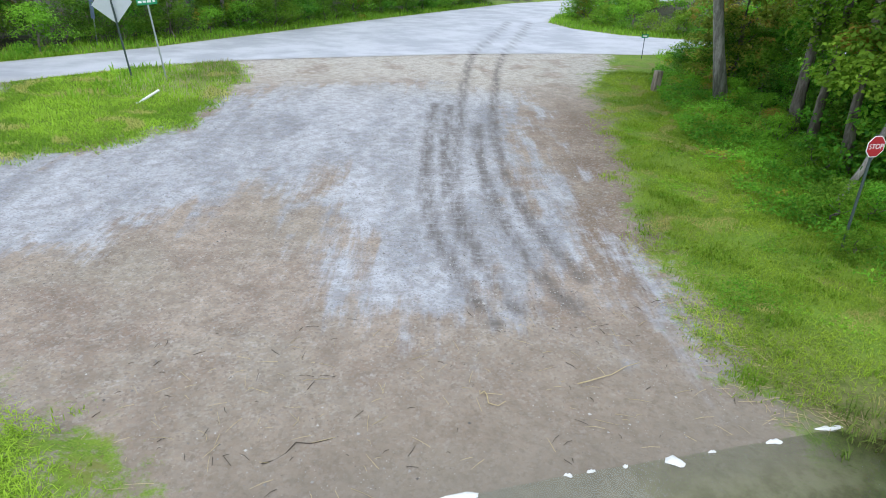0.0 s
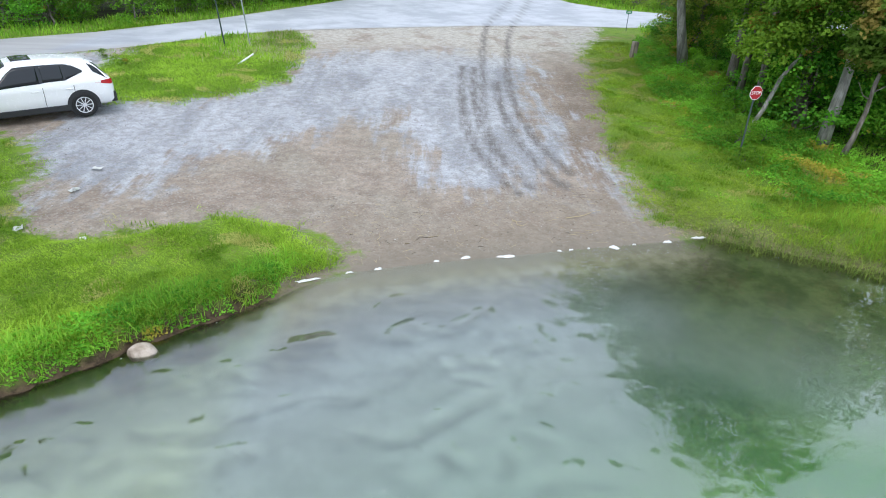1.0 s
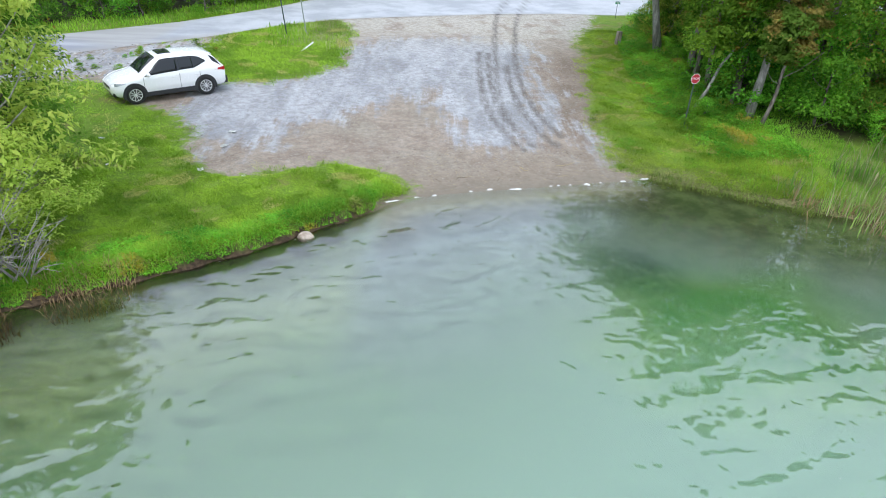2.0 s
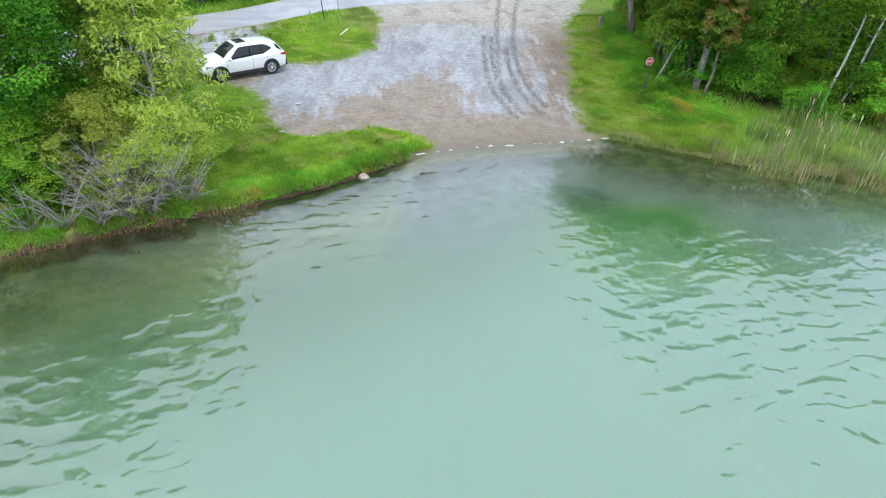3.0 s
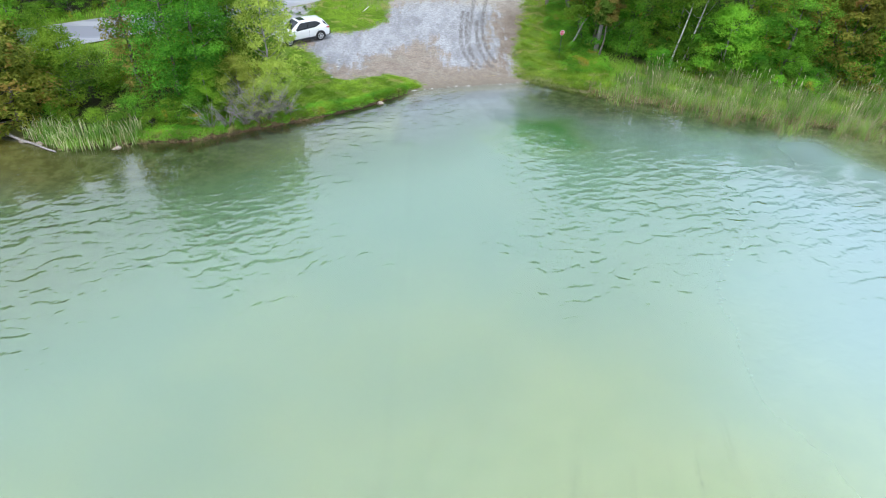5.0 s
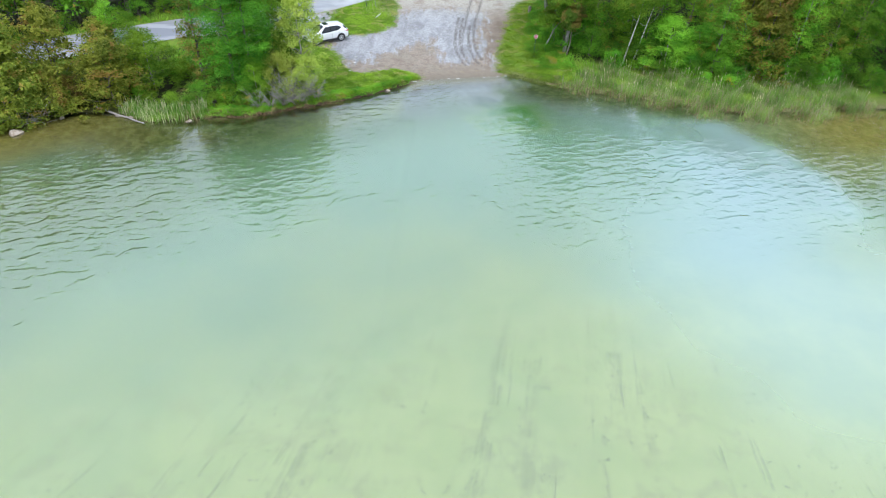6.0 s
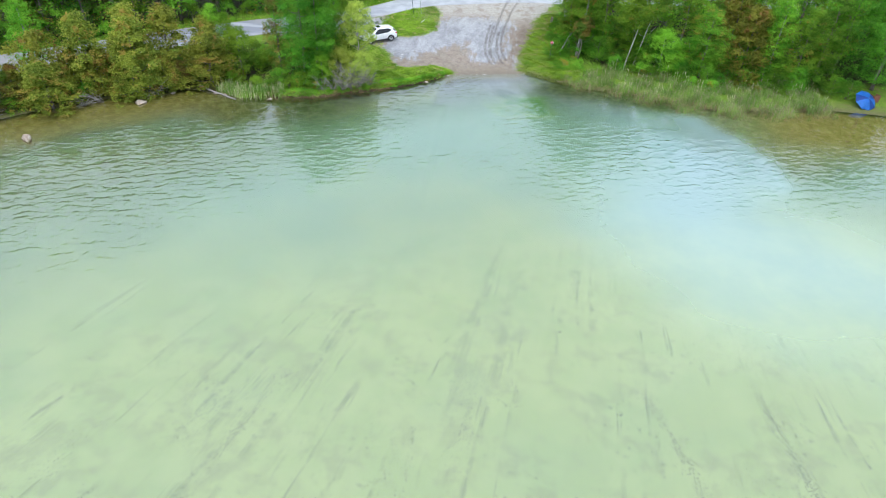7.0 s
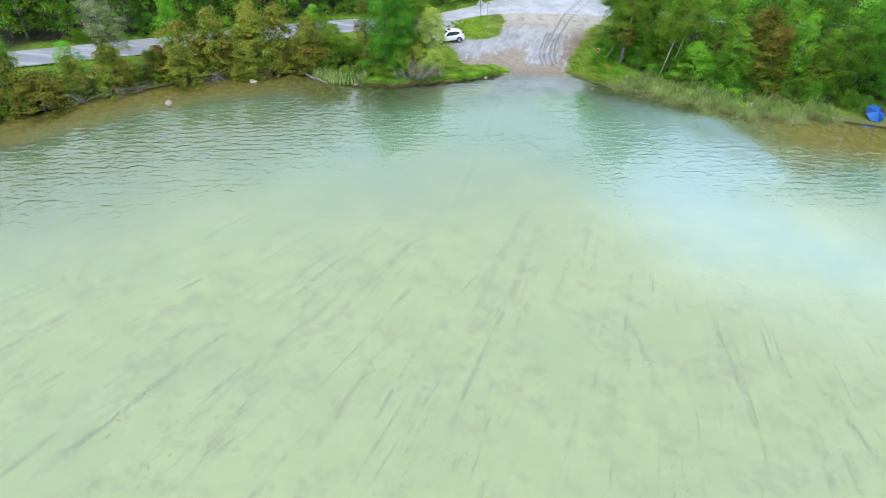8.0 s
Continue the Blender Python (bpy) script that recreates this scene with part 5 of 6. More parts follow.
bare_trunk(10.9, 5.4, 0.07, 5.2, (0.3, -0.4), BARK, "small tree with rust-brown leaves at the wood edge", 50, reach=1.0, base=0.5, leafmat=LEAF_BROWN)
bare_trunk(-47.2, -18.6, 0.15, 9.5, (-2.4, 0.4), BARK_PALE, "half-bare grey tree leaning over the cedars", 61, limbs=18, reach=2.3, base=0.32, leafmat=LEAF_GREY)
for k, (x, y, r) in enumerate(((-17.6, 24.6, 0.14), (-15.4, 27.4, 0.11), (-13.6, 29.6, 0.16), (-11.8, 32.6, 0.1), (-20.4, 22.0, 0.12), (-9.4, 37.0, 0.13), (-7.0, 42.0, 0.12))):
    bare_trunk(x, y, r, 12, (0.4 - 0.2 * (k % 4), 0.3), BARK_PALE if k % 3 == 0 else BARK, "tall tree with bare lower trunk beyond the road", 70 + k, reach=2.4, base=0.38)
bare_trunk(16.0, 3.3, 0.062, 9.5, (1.5, 1.1), BIRCH, "white birch leaning among the shore bushes", 48, base=0.5)
bare_trunk(16.9, 3.5, 0.062, 10, (2.0, 1.2), BIRCH, "white birch leaning among the shore bushes", 49, base=0.5)


# ---- the parked car ----
CAR_ST = np.array([(-2.27, 0.50, 0.66, 0.80, 0.68, 0.93, 0.56), (-2.21, 0.36, 0.82, 0.90, 0.83, 1.04, 0.73), (-2.11, 0.31, 0.89, 0.97, 0.885, 1.14, 0.71), (-1.74, 0.29, 0.905, 1.03, 0.90, 1.53, 0.60),
                   (-1.2, 0.27, 0.915, 1.01, 0.905, 1.62, 0.61), (-0.3, 0.26, 0.92, 0.98, 0.91, 1.66, 0.63), (0.30, 0.26, 0.92, 0.955, 0.91, 1.62, 0.61), (0.70, 0.26, 0.92, 0.945, 0.90, 1.40, 0.63),
                   (1.12, 0.26, 0.92, 0.93, 0.89, 1.07, 0.71), (1.62, 0.28, 0.915, 0.86, 0.88, 0.97, 0.66), (1.95, 0.31, 0.87, 0.77, 0.82, 0.86, 0.57), (2.13, 0.40, 0.68, 0.66, 0.68, 0.74, 0.48)])


def car_at(x):
    i = int(np.clip(np.searchsorted(CAR_ST[:, 0], x) - 1, 0, len(CAR_ST) - 2))
    p0, p1, p2, p3 = CAR_ST[max(0, i - 1)], CAR_ST[i], CAR_ST[i + 1], CAR_ST[min(len(CAR_ST) - 1, i + 2)]
    u = (x - p1[0]) / (p2[0] - p1[0])
    m1 = (p2 - p0) / max(1e-6, p2[0] - p0[0]) * (p2[0] - p1[0])
    m2 = (p3 - p1) / max(1e-6, p3[0] - p1[0]) * (p2[0] - p1[0])
    v = (2 * u ** 3 - 3 * u ** 2 + 1) * p1 + (u ** 3 - 2 * u ** 2 + u) * m1 + (-2 * u ** 3 + 3 * u ** 2) * p2 + (u ** 3 - u ** 2) * m2
    return v


def car_section(x):
    _, zb, w, zs, ws, zt, wt = car_at(x)
    half = [(w * 0.90, zb), (w, zb + 0.10), (w + 0.005, (zb + zs) * 0.5), (ws + 0.012, zs - 0.10), (ws, zs), (ws * 0.62 + wt * 0.38, zs + (zt - zs) * 0.36), (ws * 0.25 + wt * 0.75, zs + (zt - zs) * 0.72), (wt, zt - 0.05),
            (wt * 0.86, zt - 0.018), (wt * 0.5, zt - 0.004), (0, zt)]
    return half


def car_side(x, s, out=0.006):
    """A point on the window band: s from 0 at the belt to 1 at the roof's edge."""
    half = car_section(x)[4:8]
    k = s * 3
    i = min(int(k), 2)
    a, b = half[i], half[i + 1]
    y, z = a[0] + (b[0] - a[0]) * (k - i), a[1] + (b[1] - a[1]) * (k - i)
    return Vector((x, y + out, z + out * 0.4))


def car_top(x, y, out=0.008):
    half = car_section(x)[7:]
    ya = abs(y)
    for a, b in zip(half, half[1:]):
        if b[0] <= ya <= a[0]:
            k = (a[0] - ya) / max(1e-6, a[0] - b[0])
            return Vector((x, y, a[1] + (b[1] - a[1]) * k + out))
    return Vector((x, y, half[0][1] + out))


def grid_patch(fn, nu, nv):
    bm = bmesh.new()
    g = [[bm.verts.new(fn(i / nu, j / nv)) for j in range(nv + 1)] for i in range(nu + 1)]
    for i in range(nu):
        for j in range(nv):
            bm.faces.new((g[i][j], g[i + 1][j], g[i + 1][j + 1], g[i][j + 1]))
    bmesh.ops.recalc_face_normals(bm, faces=bm.faces[:])
    bmesh.ops.solidify(bm, geom=bm.faces[:], thickness=0.004)
    return bm


def wheel_meshes():
    tyre = bmesh.new()
    prof = [(0.235, -0.10), (0.30, -0.112), (0.335, -0.095), (0.345, -0.06), (0.345, 0.06), (0.335, 0.095), (0.30, 0.112), (0.235, 0.10)]
    n = 32
    rings = [[tyre.verts.new((r * math.cos(2 * math.pi * k / n), y, r * math.sin(2 * math.pi * k / n))) for k in range(n)] for r, y in prof]
    for r0, r1 in zip(rings, rings[1:] + rings[:1]):
        for k in range(n):
            tyre.faces.new((r0[k], r0[(k + 1) % n], r1[(k + 1) % n], r1[k]))
    rim = bmesh.new()
    for r0, r1, y0, y1 in ((0.238, 0.215, 0.104, 0.104), (0.215, 0.205, 0.104, 0.03)):
        a = [rim.verts.new((r0 * math.cos(2 * math.pi * k / n), y0, r0 * math.sin(2 * math.pi * k / n))) for k in range(n)]
        b = [rim.verts.new((r1 * math.cos(2 * math.pi * k / n), y1, r1 * math.sin(2 * math.pi * k / n))) for k in range(n)]
        for k in range(n):
            rim.faces.new((a[k], a[(k + 1) % n], b[(k + 1) % n], b[k]))
    for k in range(10):
        box(rim, 0.2, 0.035, 0.026, Matrix.Rotation(2 * math.pi * k / 10, 4, "Y") @ Matrix.Translation((0.12, 0.078, 0)), 0.006)
    bmesh.ops.create_cone(rim, cap_ends=True, segments=16, radius1=0.05, radius2=0.045, depth=0.05, matrix=Matrix.Translation((0, 0.08, 0)) @ Matrix.Rotation(radians(90), 4, "X"))
    disc = bmesh.new()
    bmesh.ops.create_cone(disc, cap_ends=True, segments=24, radius1=0.215, radius2=0.215, depth=0.02, matrix=Matrix.Translation((0, 0.02, 0)) @ Matrix.Rotation(radians(90), 4, "X"))
    return tyre, rim, disc


def suv():
    car = empty("car", Matrix.Identity(4), "white compact SUV with a sunroof parked on the gravel", "car")
    body = bmesh.new()
    xs = np.linspace(-2.27, 2.13, 58)
    rings = []
    for x in xs:
        half = car_section(x)
        pts = [(x, y, z) for y, z in half] + [(x, -y, z) for y, z in reversed(half[:-1])]
        rings.append([body.verts.new(p) for p in pts])
    for r0, r1 in zip(rings, rings[1:]):
        for k in range(len(r0)):
            body.faces.new((r0[k], r1[k], r1[(k + 1) % len(r0)], r0[(k + 1) % len(r0)]))
    body.faces.new(rings[0])
    body.faces.new(list(reversed(rings[-1])))
    bmesh.ops.recalc_face_normals(body, faces=body.faces[:])
    shell = part("body", body, CAR_PAINT, car, smooth=True)
    mir = Matrix.Diagonal((1, -1, 1, 1))

    def both(name, make, mat, label="", parent=car, sm=False):
        for side in (1, -1):
            bm = make()
            if side < 0:
                bm.transform(mir)
                bmesh.ops.reverse_faces(bm, faces=bm.faces[:])
            part(name, bm, mat, parent, label, sm)

    def side_glass(xa0, xa1, xb0, xb1, s0=0.08, s1=0.86):
        # lower edge from xa0 to xa1, upper edge from xb0 to xb1
        return lambda: grid_patch(lambda u, v: car_side((xa0 + (xa1 - xa0) * u) * (1 - v) + (xb0 + (xb1 - xb0) * u) * v, s0 + (s1 - s0) * v), 8, 4)

    both("side_window", side_glass(0.95, -0.36, 0.22, -0.36, 0.10, 0.80), CAR_GLASS, "dark tinted side window", sm=True)
    both("side_window", side_glass(-0.39, -0.98, -0.39, -0.96, 0.12, 0.80), CAR_GLASS, "dark tinted side window", sm=True)
    both("side_window", lambda: grid_patch(lambda u, v: car_side(-0.985 - 0.50 * u, (0.12 + 0.26 * u) * (1 - v) + (0.80 - 0.36 * u ** 1.6) * v), 8, 4), CAR_GLASS, "dark tinted side window", sm=True)
    both("pillar_trim", lambda: grid_patch(lambda u, v: car_side(-0.33 - 0.09 * u, 0.11 + 0.69 * v, 0.007), 2, 4), CAR_GLASS, "black door pillar")
    both("pillar_trim", lambda: grid_patch(lambda u, v: car_side(-0.955 - 0.06 * u, 0.13 + 0.66 * v, 0.007), 2, 4), CAR_GLASS, "black door pillar")
    both("rear_side_glass", lambda: grid_patch(lambda u, v: car_side((-1.76 - 0.35 * u) * (1 - v) + (-1.64 - 0.26 * u) * v, (0.30 + 0.10 * (1 - u)) * (1 - v) + (0.84 - 0.04 * u) * v, 0.010), 6, 5), CAR_GLASS, "dark wrap-round rear glass", sm=True)
    part("windscreen", grid_patch(lambda u, v: car_top(0.36 + 0.70 * u, (2 * v - 1) * (0.585 + 0.07 * u), 0.009), 10, 14), CAR_GLASS, car, "dark windscreen", True)
    part("rear_window", grid_patch(lambda u, v: car_top(-2.09 + 0.32 * u, (2 * v - 1) * (0.655 - 0.075 * u), 0.009), 8, 12), CAR_GLASS, car, "dark rear window", True)
    part("sunroof", grid_patch(lambda u, v: car_top(-0.32 + 0.5 * u, (2 * v - 1) * 0.40, 0.010), 6, 8), CAR_GLASS, car, "dark glass sunroof", True)

    def spoiler():
        bm = bmesh.new()
        box(bm, 0.22, 1.1, 0.03, pose(-1.74, 0, 1.515, 0, -22, 0), 0.012)
        return bm
    part("roof_spoiler", spoiler(), CAR_PAINT, car)

    def arch(cx):
        def make():
            bm = bmesh.new()
            n = 26
            for k in range(n):
                a0, a1 = math.pi * (-0.10 + 1.2 * k / n), math.pi * (-0.10 + 1.2 * (k + 1) / n)
                q = []
                for y in (0.86, 0.936):
                    for r, a in ((0.36, a0), (0.445, a0), (0.445, a1), (0.36, a1)):
                        q.append(bm.verts.new((cx + r * math.cos(a), y, 0.345 + r * math.sin(a))))
                for f in ((4, 5, 6, 7), (0, 3, 2, 1), (1, 2, 6, 5), (0, 4, 7, 3)):
                    bm.faces.new([q[i] for i in f])
            bmesh.ops.remove_doubles(bm, verts=bm.verts[:], dist=1e-4)
            return bm
        return make

    def well(cx):
        def make():
            bm = bmesh.new()
            bmesh.ops.create_cone(bm, cap_ends=True, segments=28, radius1=0.385, radius2=0.385, depth=0.2, matrix=Matrix.Translation((cx, 0.826, 0.375)) @ Matrix.Rotation(radians(90), 4, "X"))
            return bm
        return make

    tyre, rim, disc = wheel_meshes()
    for cx in (1.36, -1.34):
        both("wheel_arch", arch(cx), CLADDING, "black plastic wheel arch")
        both("wheel_well", well(cx), CLADDING)
    meshes = []
    for nm, bm, mt in (("tyre", tyre, RUBBER), ("rim", rim, ALLOY), ("brake_disc", disc, CLADDING)):
        me = bpy.data.meshes.new(nm)
        bm.to_mesh(me)
        bm.free()
        me.materials.append(mt)
        meshes.append((nm, me))
    for cx in (1.36, -1.34):
        for side in (1, -1):
            w = new("wheel")
            w.parent = car
            w.matrix_basis = pose(cx, side * 0.838, 0.345, 0, 0, 0 if side > 0 else 180)
            for nm, me in meshes:
                part(nm, me, None, w, "ten-spoke alloy rim" if nm == "rim" else "", nm == "tyre")

    def sill():
        bm = bmesh.new()
        box(bm, 1.95, 0.12, 0.17, pose(0.01, 0.885, 0.315, 0, 0, 0), 0.02)
        return bm
    both("sill", sill, CLADDING, "black plastic sill")

    def bumper(x, sx, z, sz, wd):
        bm = bmesh.new()
        box(bm, sx, wd, sz, pose(x, 0, z), 0.05)
        return bm
    part("rear_bumper", bumper(-2.17, 0.24, 0.47, 0.30, 1.66), CLADDING, car, "black rear bumper")
    part("front_bumper", bumper(2.0, 0.2, 0.40, 0.2, 1.52), CLADDING, car, "black lower front bumper")
    part("grille", bumper(2.105, 0.07, 0.60, 0.16, 0.95), CLADDING, car, "dark front grille")
    part("number_plate", bumper(-2.285, 0.03, 0.76, 0.13, 0.34), SIGN_WHITE, car, "plain white plate")

    def tail():
        return grid_patch(lambda u, v: Vector((-2.22 + 0.48 * u, car_section(-2.22 + 0.48 * u)[4][0] + 0.012 - 0.01 * v, 0.86 + 0.085 * u + (0.17 - 0.14 * u) * v)), 8, 3)
    both("tail_lamp", tail, TAIL_RED, "red tail lamp")

    def head():
        return grid_patch(lambda u, v: Vector((1.62 + 0.40 * u, car_section(1.62 + 0.40 * u)[4][0] + 0.016 - 0.02 * v, 0.80 - 0.09 * u + (0.03 + 0.09 * u) * v)), 6, 3)
    both("headlamp", head, LAMP_CLEAR, "clear headlamp")

    def fog():
        bm = bmesh.new()
        box(bm, 0.1, 0.14, 0.1, pose(1.95, 0.70, 0.46, 0, 0, -25), 0.02)
        return bm
    both("fog_lamp", fog, CLADDING)

    def mirror():
        bm = bmesh.new()
        bmesh.ops.create_uvsphere(bm, u_segments=14, v_segments=8, radius=1, matrix=pose(0.80, 1.0, 1.06) @ Matrix.Diagonal((0.075, 0.115, 0.08, 1)))
        return bm
    both("door_mirror", mirror, CAR_PAINT, sm=True)

    def handle(x):
        def make():
            bm = bmesh.new()
            box(bm, 0.2, 0.03, 0.035, pose(x, 0.925, 0.85), 0.01)
            return bm
        return make
    both("door_handle", handle(-0.18), CAR_PAINT)
    both("door_handle", handle(-1.05), CAR_PAINT)

    def seam(x):
        return lambda: grid_patch(lambda u, v: Vector((x + 0.012 * u, car_section(x)[2][0] + 0.008 - 0.006 * abs(2 * v - 1), 0.40 + 0.55 * v)), 1, 6)
    for x in (0.98, -0.38, -1.18):
        both("door_seam", seam(x), CLADDING)
    return car


car = suv()
cz = zat(-13.15, 6.5)
car.matrix_basis = pose(-13.15, 6.5, cz - 0.01, 0, 0, 217.0)


# ---- signs and posts ----
def octagon(bm, r, thick, m):
    bmesh.ops.create_cone(bm, cap_ends=True, segments=8, radius1=r, radius2=r, depth=thick, matrix=m @ Matrix.Rotation(radians(22.5), 4, "Z"))


def letters(text, size, mat, parent, m, name="lettering"):
    cu = bpy.data.curves.new(name, "FONT")
    cu.body, cu.size, cu.align_x, cu.align_y, cu.extrude = text, size, "CENTER", "CENTER", 0.002
    tmp = bpy.data.objects.new("tmp", cu)
    scene.collection.objects.link(tmp)
    me = bpy.data.meshes.new_from_object(tmp.evaluated_get(bpy.context.evaluated_depsgraph_get()))
    bpy.data.objects.remove(tmp)
    ob = mesh_ob(name, me, mat, parent)
    ob.matrix_basis = m
    return ob


def post(bm, x, y, z0, z1, r=0.03, lean=(0, 0)):
    tube(bm, [(x, y, z0), (x + lean[0], y + lean[1], z1)], [r, r], 8)


def stop_sign(x, y, top, turn):
    z = zat(x, y)
    ob = empty("stop_sign", pose(x, y, z, 0, 0, turn), "red octagonal stop sign on a post at the trees", "stop sign")
    up = top - z
    bm = bmesh.new()
    post(bm, 0, 0.03, -0.3, up + 0.2, 0.025)
    part("post", bm, DARK_POST, ob)
    face = Matrix.Translation((0, 0, up)) @ Matrix.Rotation(radians(90), 4, "X")
    bm = bmesh.new()
    octagon(bm, 0.205, 0.006, face)
    part("border", bm, SIGN_WHITE, ob, "white border")
    bm = bmesh.new()
    octagon(bm, 0.187, 0.008, Matrix.Translation((0, -0.003, 0)) @ face)
    part("panel", bm, SIGN_RED, ob, "red panel")
    letters("STOP", 0.128, SIGN_WHITE, ob, Matrix.Translation((0, -0.011, up)) @ Matrix.Rotation(radians(90), 4, "X"))
    return ob


stop_sign(7.7, 5.05, 2.2, 14)


def diamond_sign(x, y, turn):
    ob = empty("warning_sign", pose(x, y, zat(x, y), 0, -5.5, turn), "diamond road sign seen from its bare aluminium back", "road sign")
    bm = bmesh.new()
    post(bm, 0, -0.03, -0.3, 3.1, 0.032)
    part("post", bm, DARK_POST, ob)
    bm = bmesh.new()
    box(bm, 0.9, 0.006, 0.9, Matrix.Translation((0, 0.02, 2.45)) @ Matrix.Rotation(radians(45), 4, "Y"), 0.0)
    part("panel", bm, SIGN_BACK, ob, "bare grey back of the sign")
    bm = bmesh.new()
    for dz in (-0.3, 0.3):
        box(bm, 0.05, 0.05, 0.03, Matrix.Translation((0, -0.01, 2.45 + dz)), 0.004)
    part("bracket", bm, STEEL, ob)


diamond_sign(-10.35, 16.9, 12)


def street_sign(x, y, turn):
    ob = empty("street_name_sign", pose(x, y, zat(x, y), 0, -5.5, turn), "green street name sign on a galvanised post", "street sign")
    bm = bmesh.new()
    post(bm, 0, 0, -0.3, 2.66, 0.03)
    part("post", bm, STEEL, ob)
    bm = bmesh.new()
    box(bm, 0.66, 0.008, 0.2, pose(0.0, -0.035, 2.56), 0.003)
    plate = part("panel", bm, SIGN_GREEN, ob, "green panel")
    for i, w in enumerate((0.12, 0.1, 0.13, 0.08)):
        bm = bmesh.new()
        box(bm, w, 0.004, 0.07, pose(-0.22 + 0.15 * i, -0.042, 2.56), 0.0)
        part("lettering_bar", bm, SIGN_WHITE, plate, "white bar")


street_sign(-9.35, 17.3, 8)


def address_marker(x, y):
    ob = empty("marker_sign", pose(x, y, zat(x, y), 0, 0, 5), "small green marker plate on a thin post", "marker sign")
    bm = bmesh.new()
    post(bm, 0, 0, -0.2, 1.05, 0.018)
    part("post", bm, DARK_POST, ob)
    bm = bmesh.new()
    box(bm, 0.32, 0.006, 0.16, pose(0, -0.024, 1.0), 0.003)
    plate = part("panel", bm, SIGN_GREEN, ob, "green plate")
    bm = bmesh.new()
    box(bm, 0.2, 0.004, 0.06, pose(0, -0.03, 1.0))
    part("lettering_bar", bm, SIGN_WHITE, plate, "white bar")


address_marker(9.75, 24.8)


def roadside_marker(x, y):
    ob = empty("roadside_sign", pose(x, y, zat(x, y), 0, 4, -20), "narrow blue-grey roadside sign on a thin post", "road sign")
    bm = bmesh.new()
    post(bm, 0, 0, -0.2, 1.9, 0.025)
    part("post", bm, STEEL, ob)
    bm = bmesh.new()
    box(bm, 0.22, 0.01, 0.9, pose(0, -0.03, 1.6), 0.003)
    part("panel", bm, simple("sign_blue_grey", (0.12, 0.17, 0.25), 0.5), ob, "narrow blue-grey panel")


roadside_marker(-15.2, 24.6)
bm = bmesh.new()
tube(bm, [(0, 0, -0.05), (0.55, 0.62, 0.3)], [0.04, 0.04], 10)
wp = mesh_ob("marker_post", bm, SIGN_WHITE)
wp.matrix_world = pose(-9.05, 13.9, zat(-9.05, 13.9))
tagged(wp, "white plastic marker post knocked over in the grass", "post")
bm = bmesh.new()
box(bm, 0.26, 0.22, 0.85, pose(0, 0, 0.32, 2, 3, 20), 0.03)
wp = mesh_ob("wooden_post", bm, WOOD_OLD)
wp.matrix_world = pose(8.1, 17.6, zat(8.1, 17.6))
tagged(wp, "short weathered wooden post in the grass", "post")


# ---- stones, foam and litter ----
def stone(x, y, z, sx, sy, sz, turn, seed, label):
    rng = np.random.default_rng(seed)
    bm = bmesh.new()
    bmesh.ops.create_icosphere(bm, subdivisions=3, radius=1)
    ph = rng.uniform(0, 6, 6)
    for v in bm.verts:
        c = v.co
        k = 1 + 0.14 * math.sin(2.3 * c.x + ph[0]) * math.cos(2.1 * c.y + ph[1]) + 0.1 * math.sin(4.2 * c.z + 3 * c.x + ph[2]) + 0.06 * math.sin(6 * c.y + ph[3])
        v.co = c * k
    for _ in range(9):
        way = Vector(rng.normal(size=3)).normalized()
        cut_at = rng.uniform(0.62, 0.85)
        for v in bm.verts:
            over = v.co.dot(way) - cut_at
            if over > 0:
                v.co -= way * over * 0.9
    bm.transform(Matrix.Diagonal((sx, sy, sz, 1)))
    ob = mesh_ob("rock", bm, ROCK)
    ob.matrix_world = pose(x, y, z, 0, 0, turn)
    return tagged(ob, label, "rock", "rocks in the shallows")


stone(-5.72, -4.2, -0.02, 0.27, 0.16, 0.18, 28, 1, "pale tan rock lying in the shallows at the bank")
stone(-32.3, -14.9, 0.05, 0.55, 0.33, 0.3, 15, 2, "long pale grey rock standing out of the shallows")
stone(-37.9, -23.9, 0.1, 0.4, 0.36, 0.45, 60, 3, "pale round rock standing out of the shallows")
for i, (x, y) in enumerate(((-26.3, -11.2), (-20.5, -11.6), (-30.4, -12.0), (-25.2, -11.4))):
    stone(x, y, -0.02, 0.28, 0.2, 0.15, 50 * i, 10 + i, "small brown stone at the water's edge")


def foam_patch(x, y, ln, wd, turn, seed):
    rng = np.random.default_rng(seed)
    bm = bmesh.new()
    n = 22
    ph = rng.uniform(0, 6, 4)
    rim_ = []
    top = []
    for k in range(n):
        a = 2 * math.pi * k / n
        r = 0.85 + 0.2 * math.sin(2 * a + ph[0]) + 0.14 * math.sin(3 * a + ph[1]) + 0.07 * math.sin(7 * a + ph[2])
        rim_.append(bm.verts.new((ln * r * math.cos(a), wd * r * math.sin(a), 0)))
        top.append(bm.verts.new((ln * r * 0.7 * math.cos(a), wd * r * 0.7 * math.sin(a), 0.022 + 0.008 * math.sin(4 * a + ph[3]))))
    c = bm.verts.new((0, 0, 0.026))
    for k in range(n):
        j = (k + 1) % n
        bm.faces.new((rim_[k], rim_[j], top[j], top[k]))
        bm.faces.new((top[k], top[j], c))
    ob = mesh_ob("foam_patch", bm, FOAM, smooth=True)
    ob.matrix_world = pose(x, y, max(0.0, zat(x, y)) + 0.004, 0, 0, turn)
    return tagged(ob, "white patch of lake foam at the waterline", "foam", "foam along the waterline")


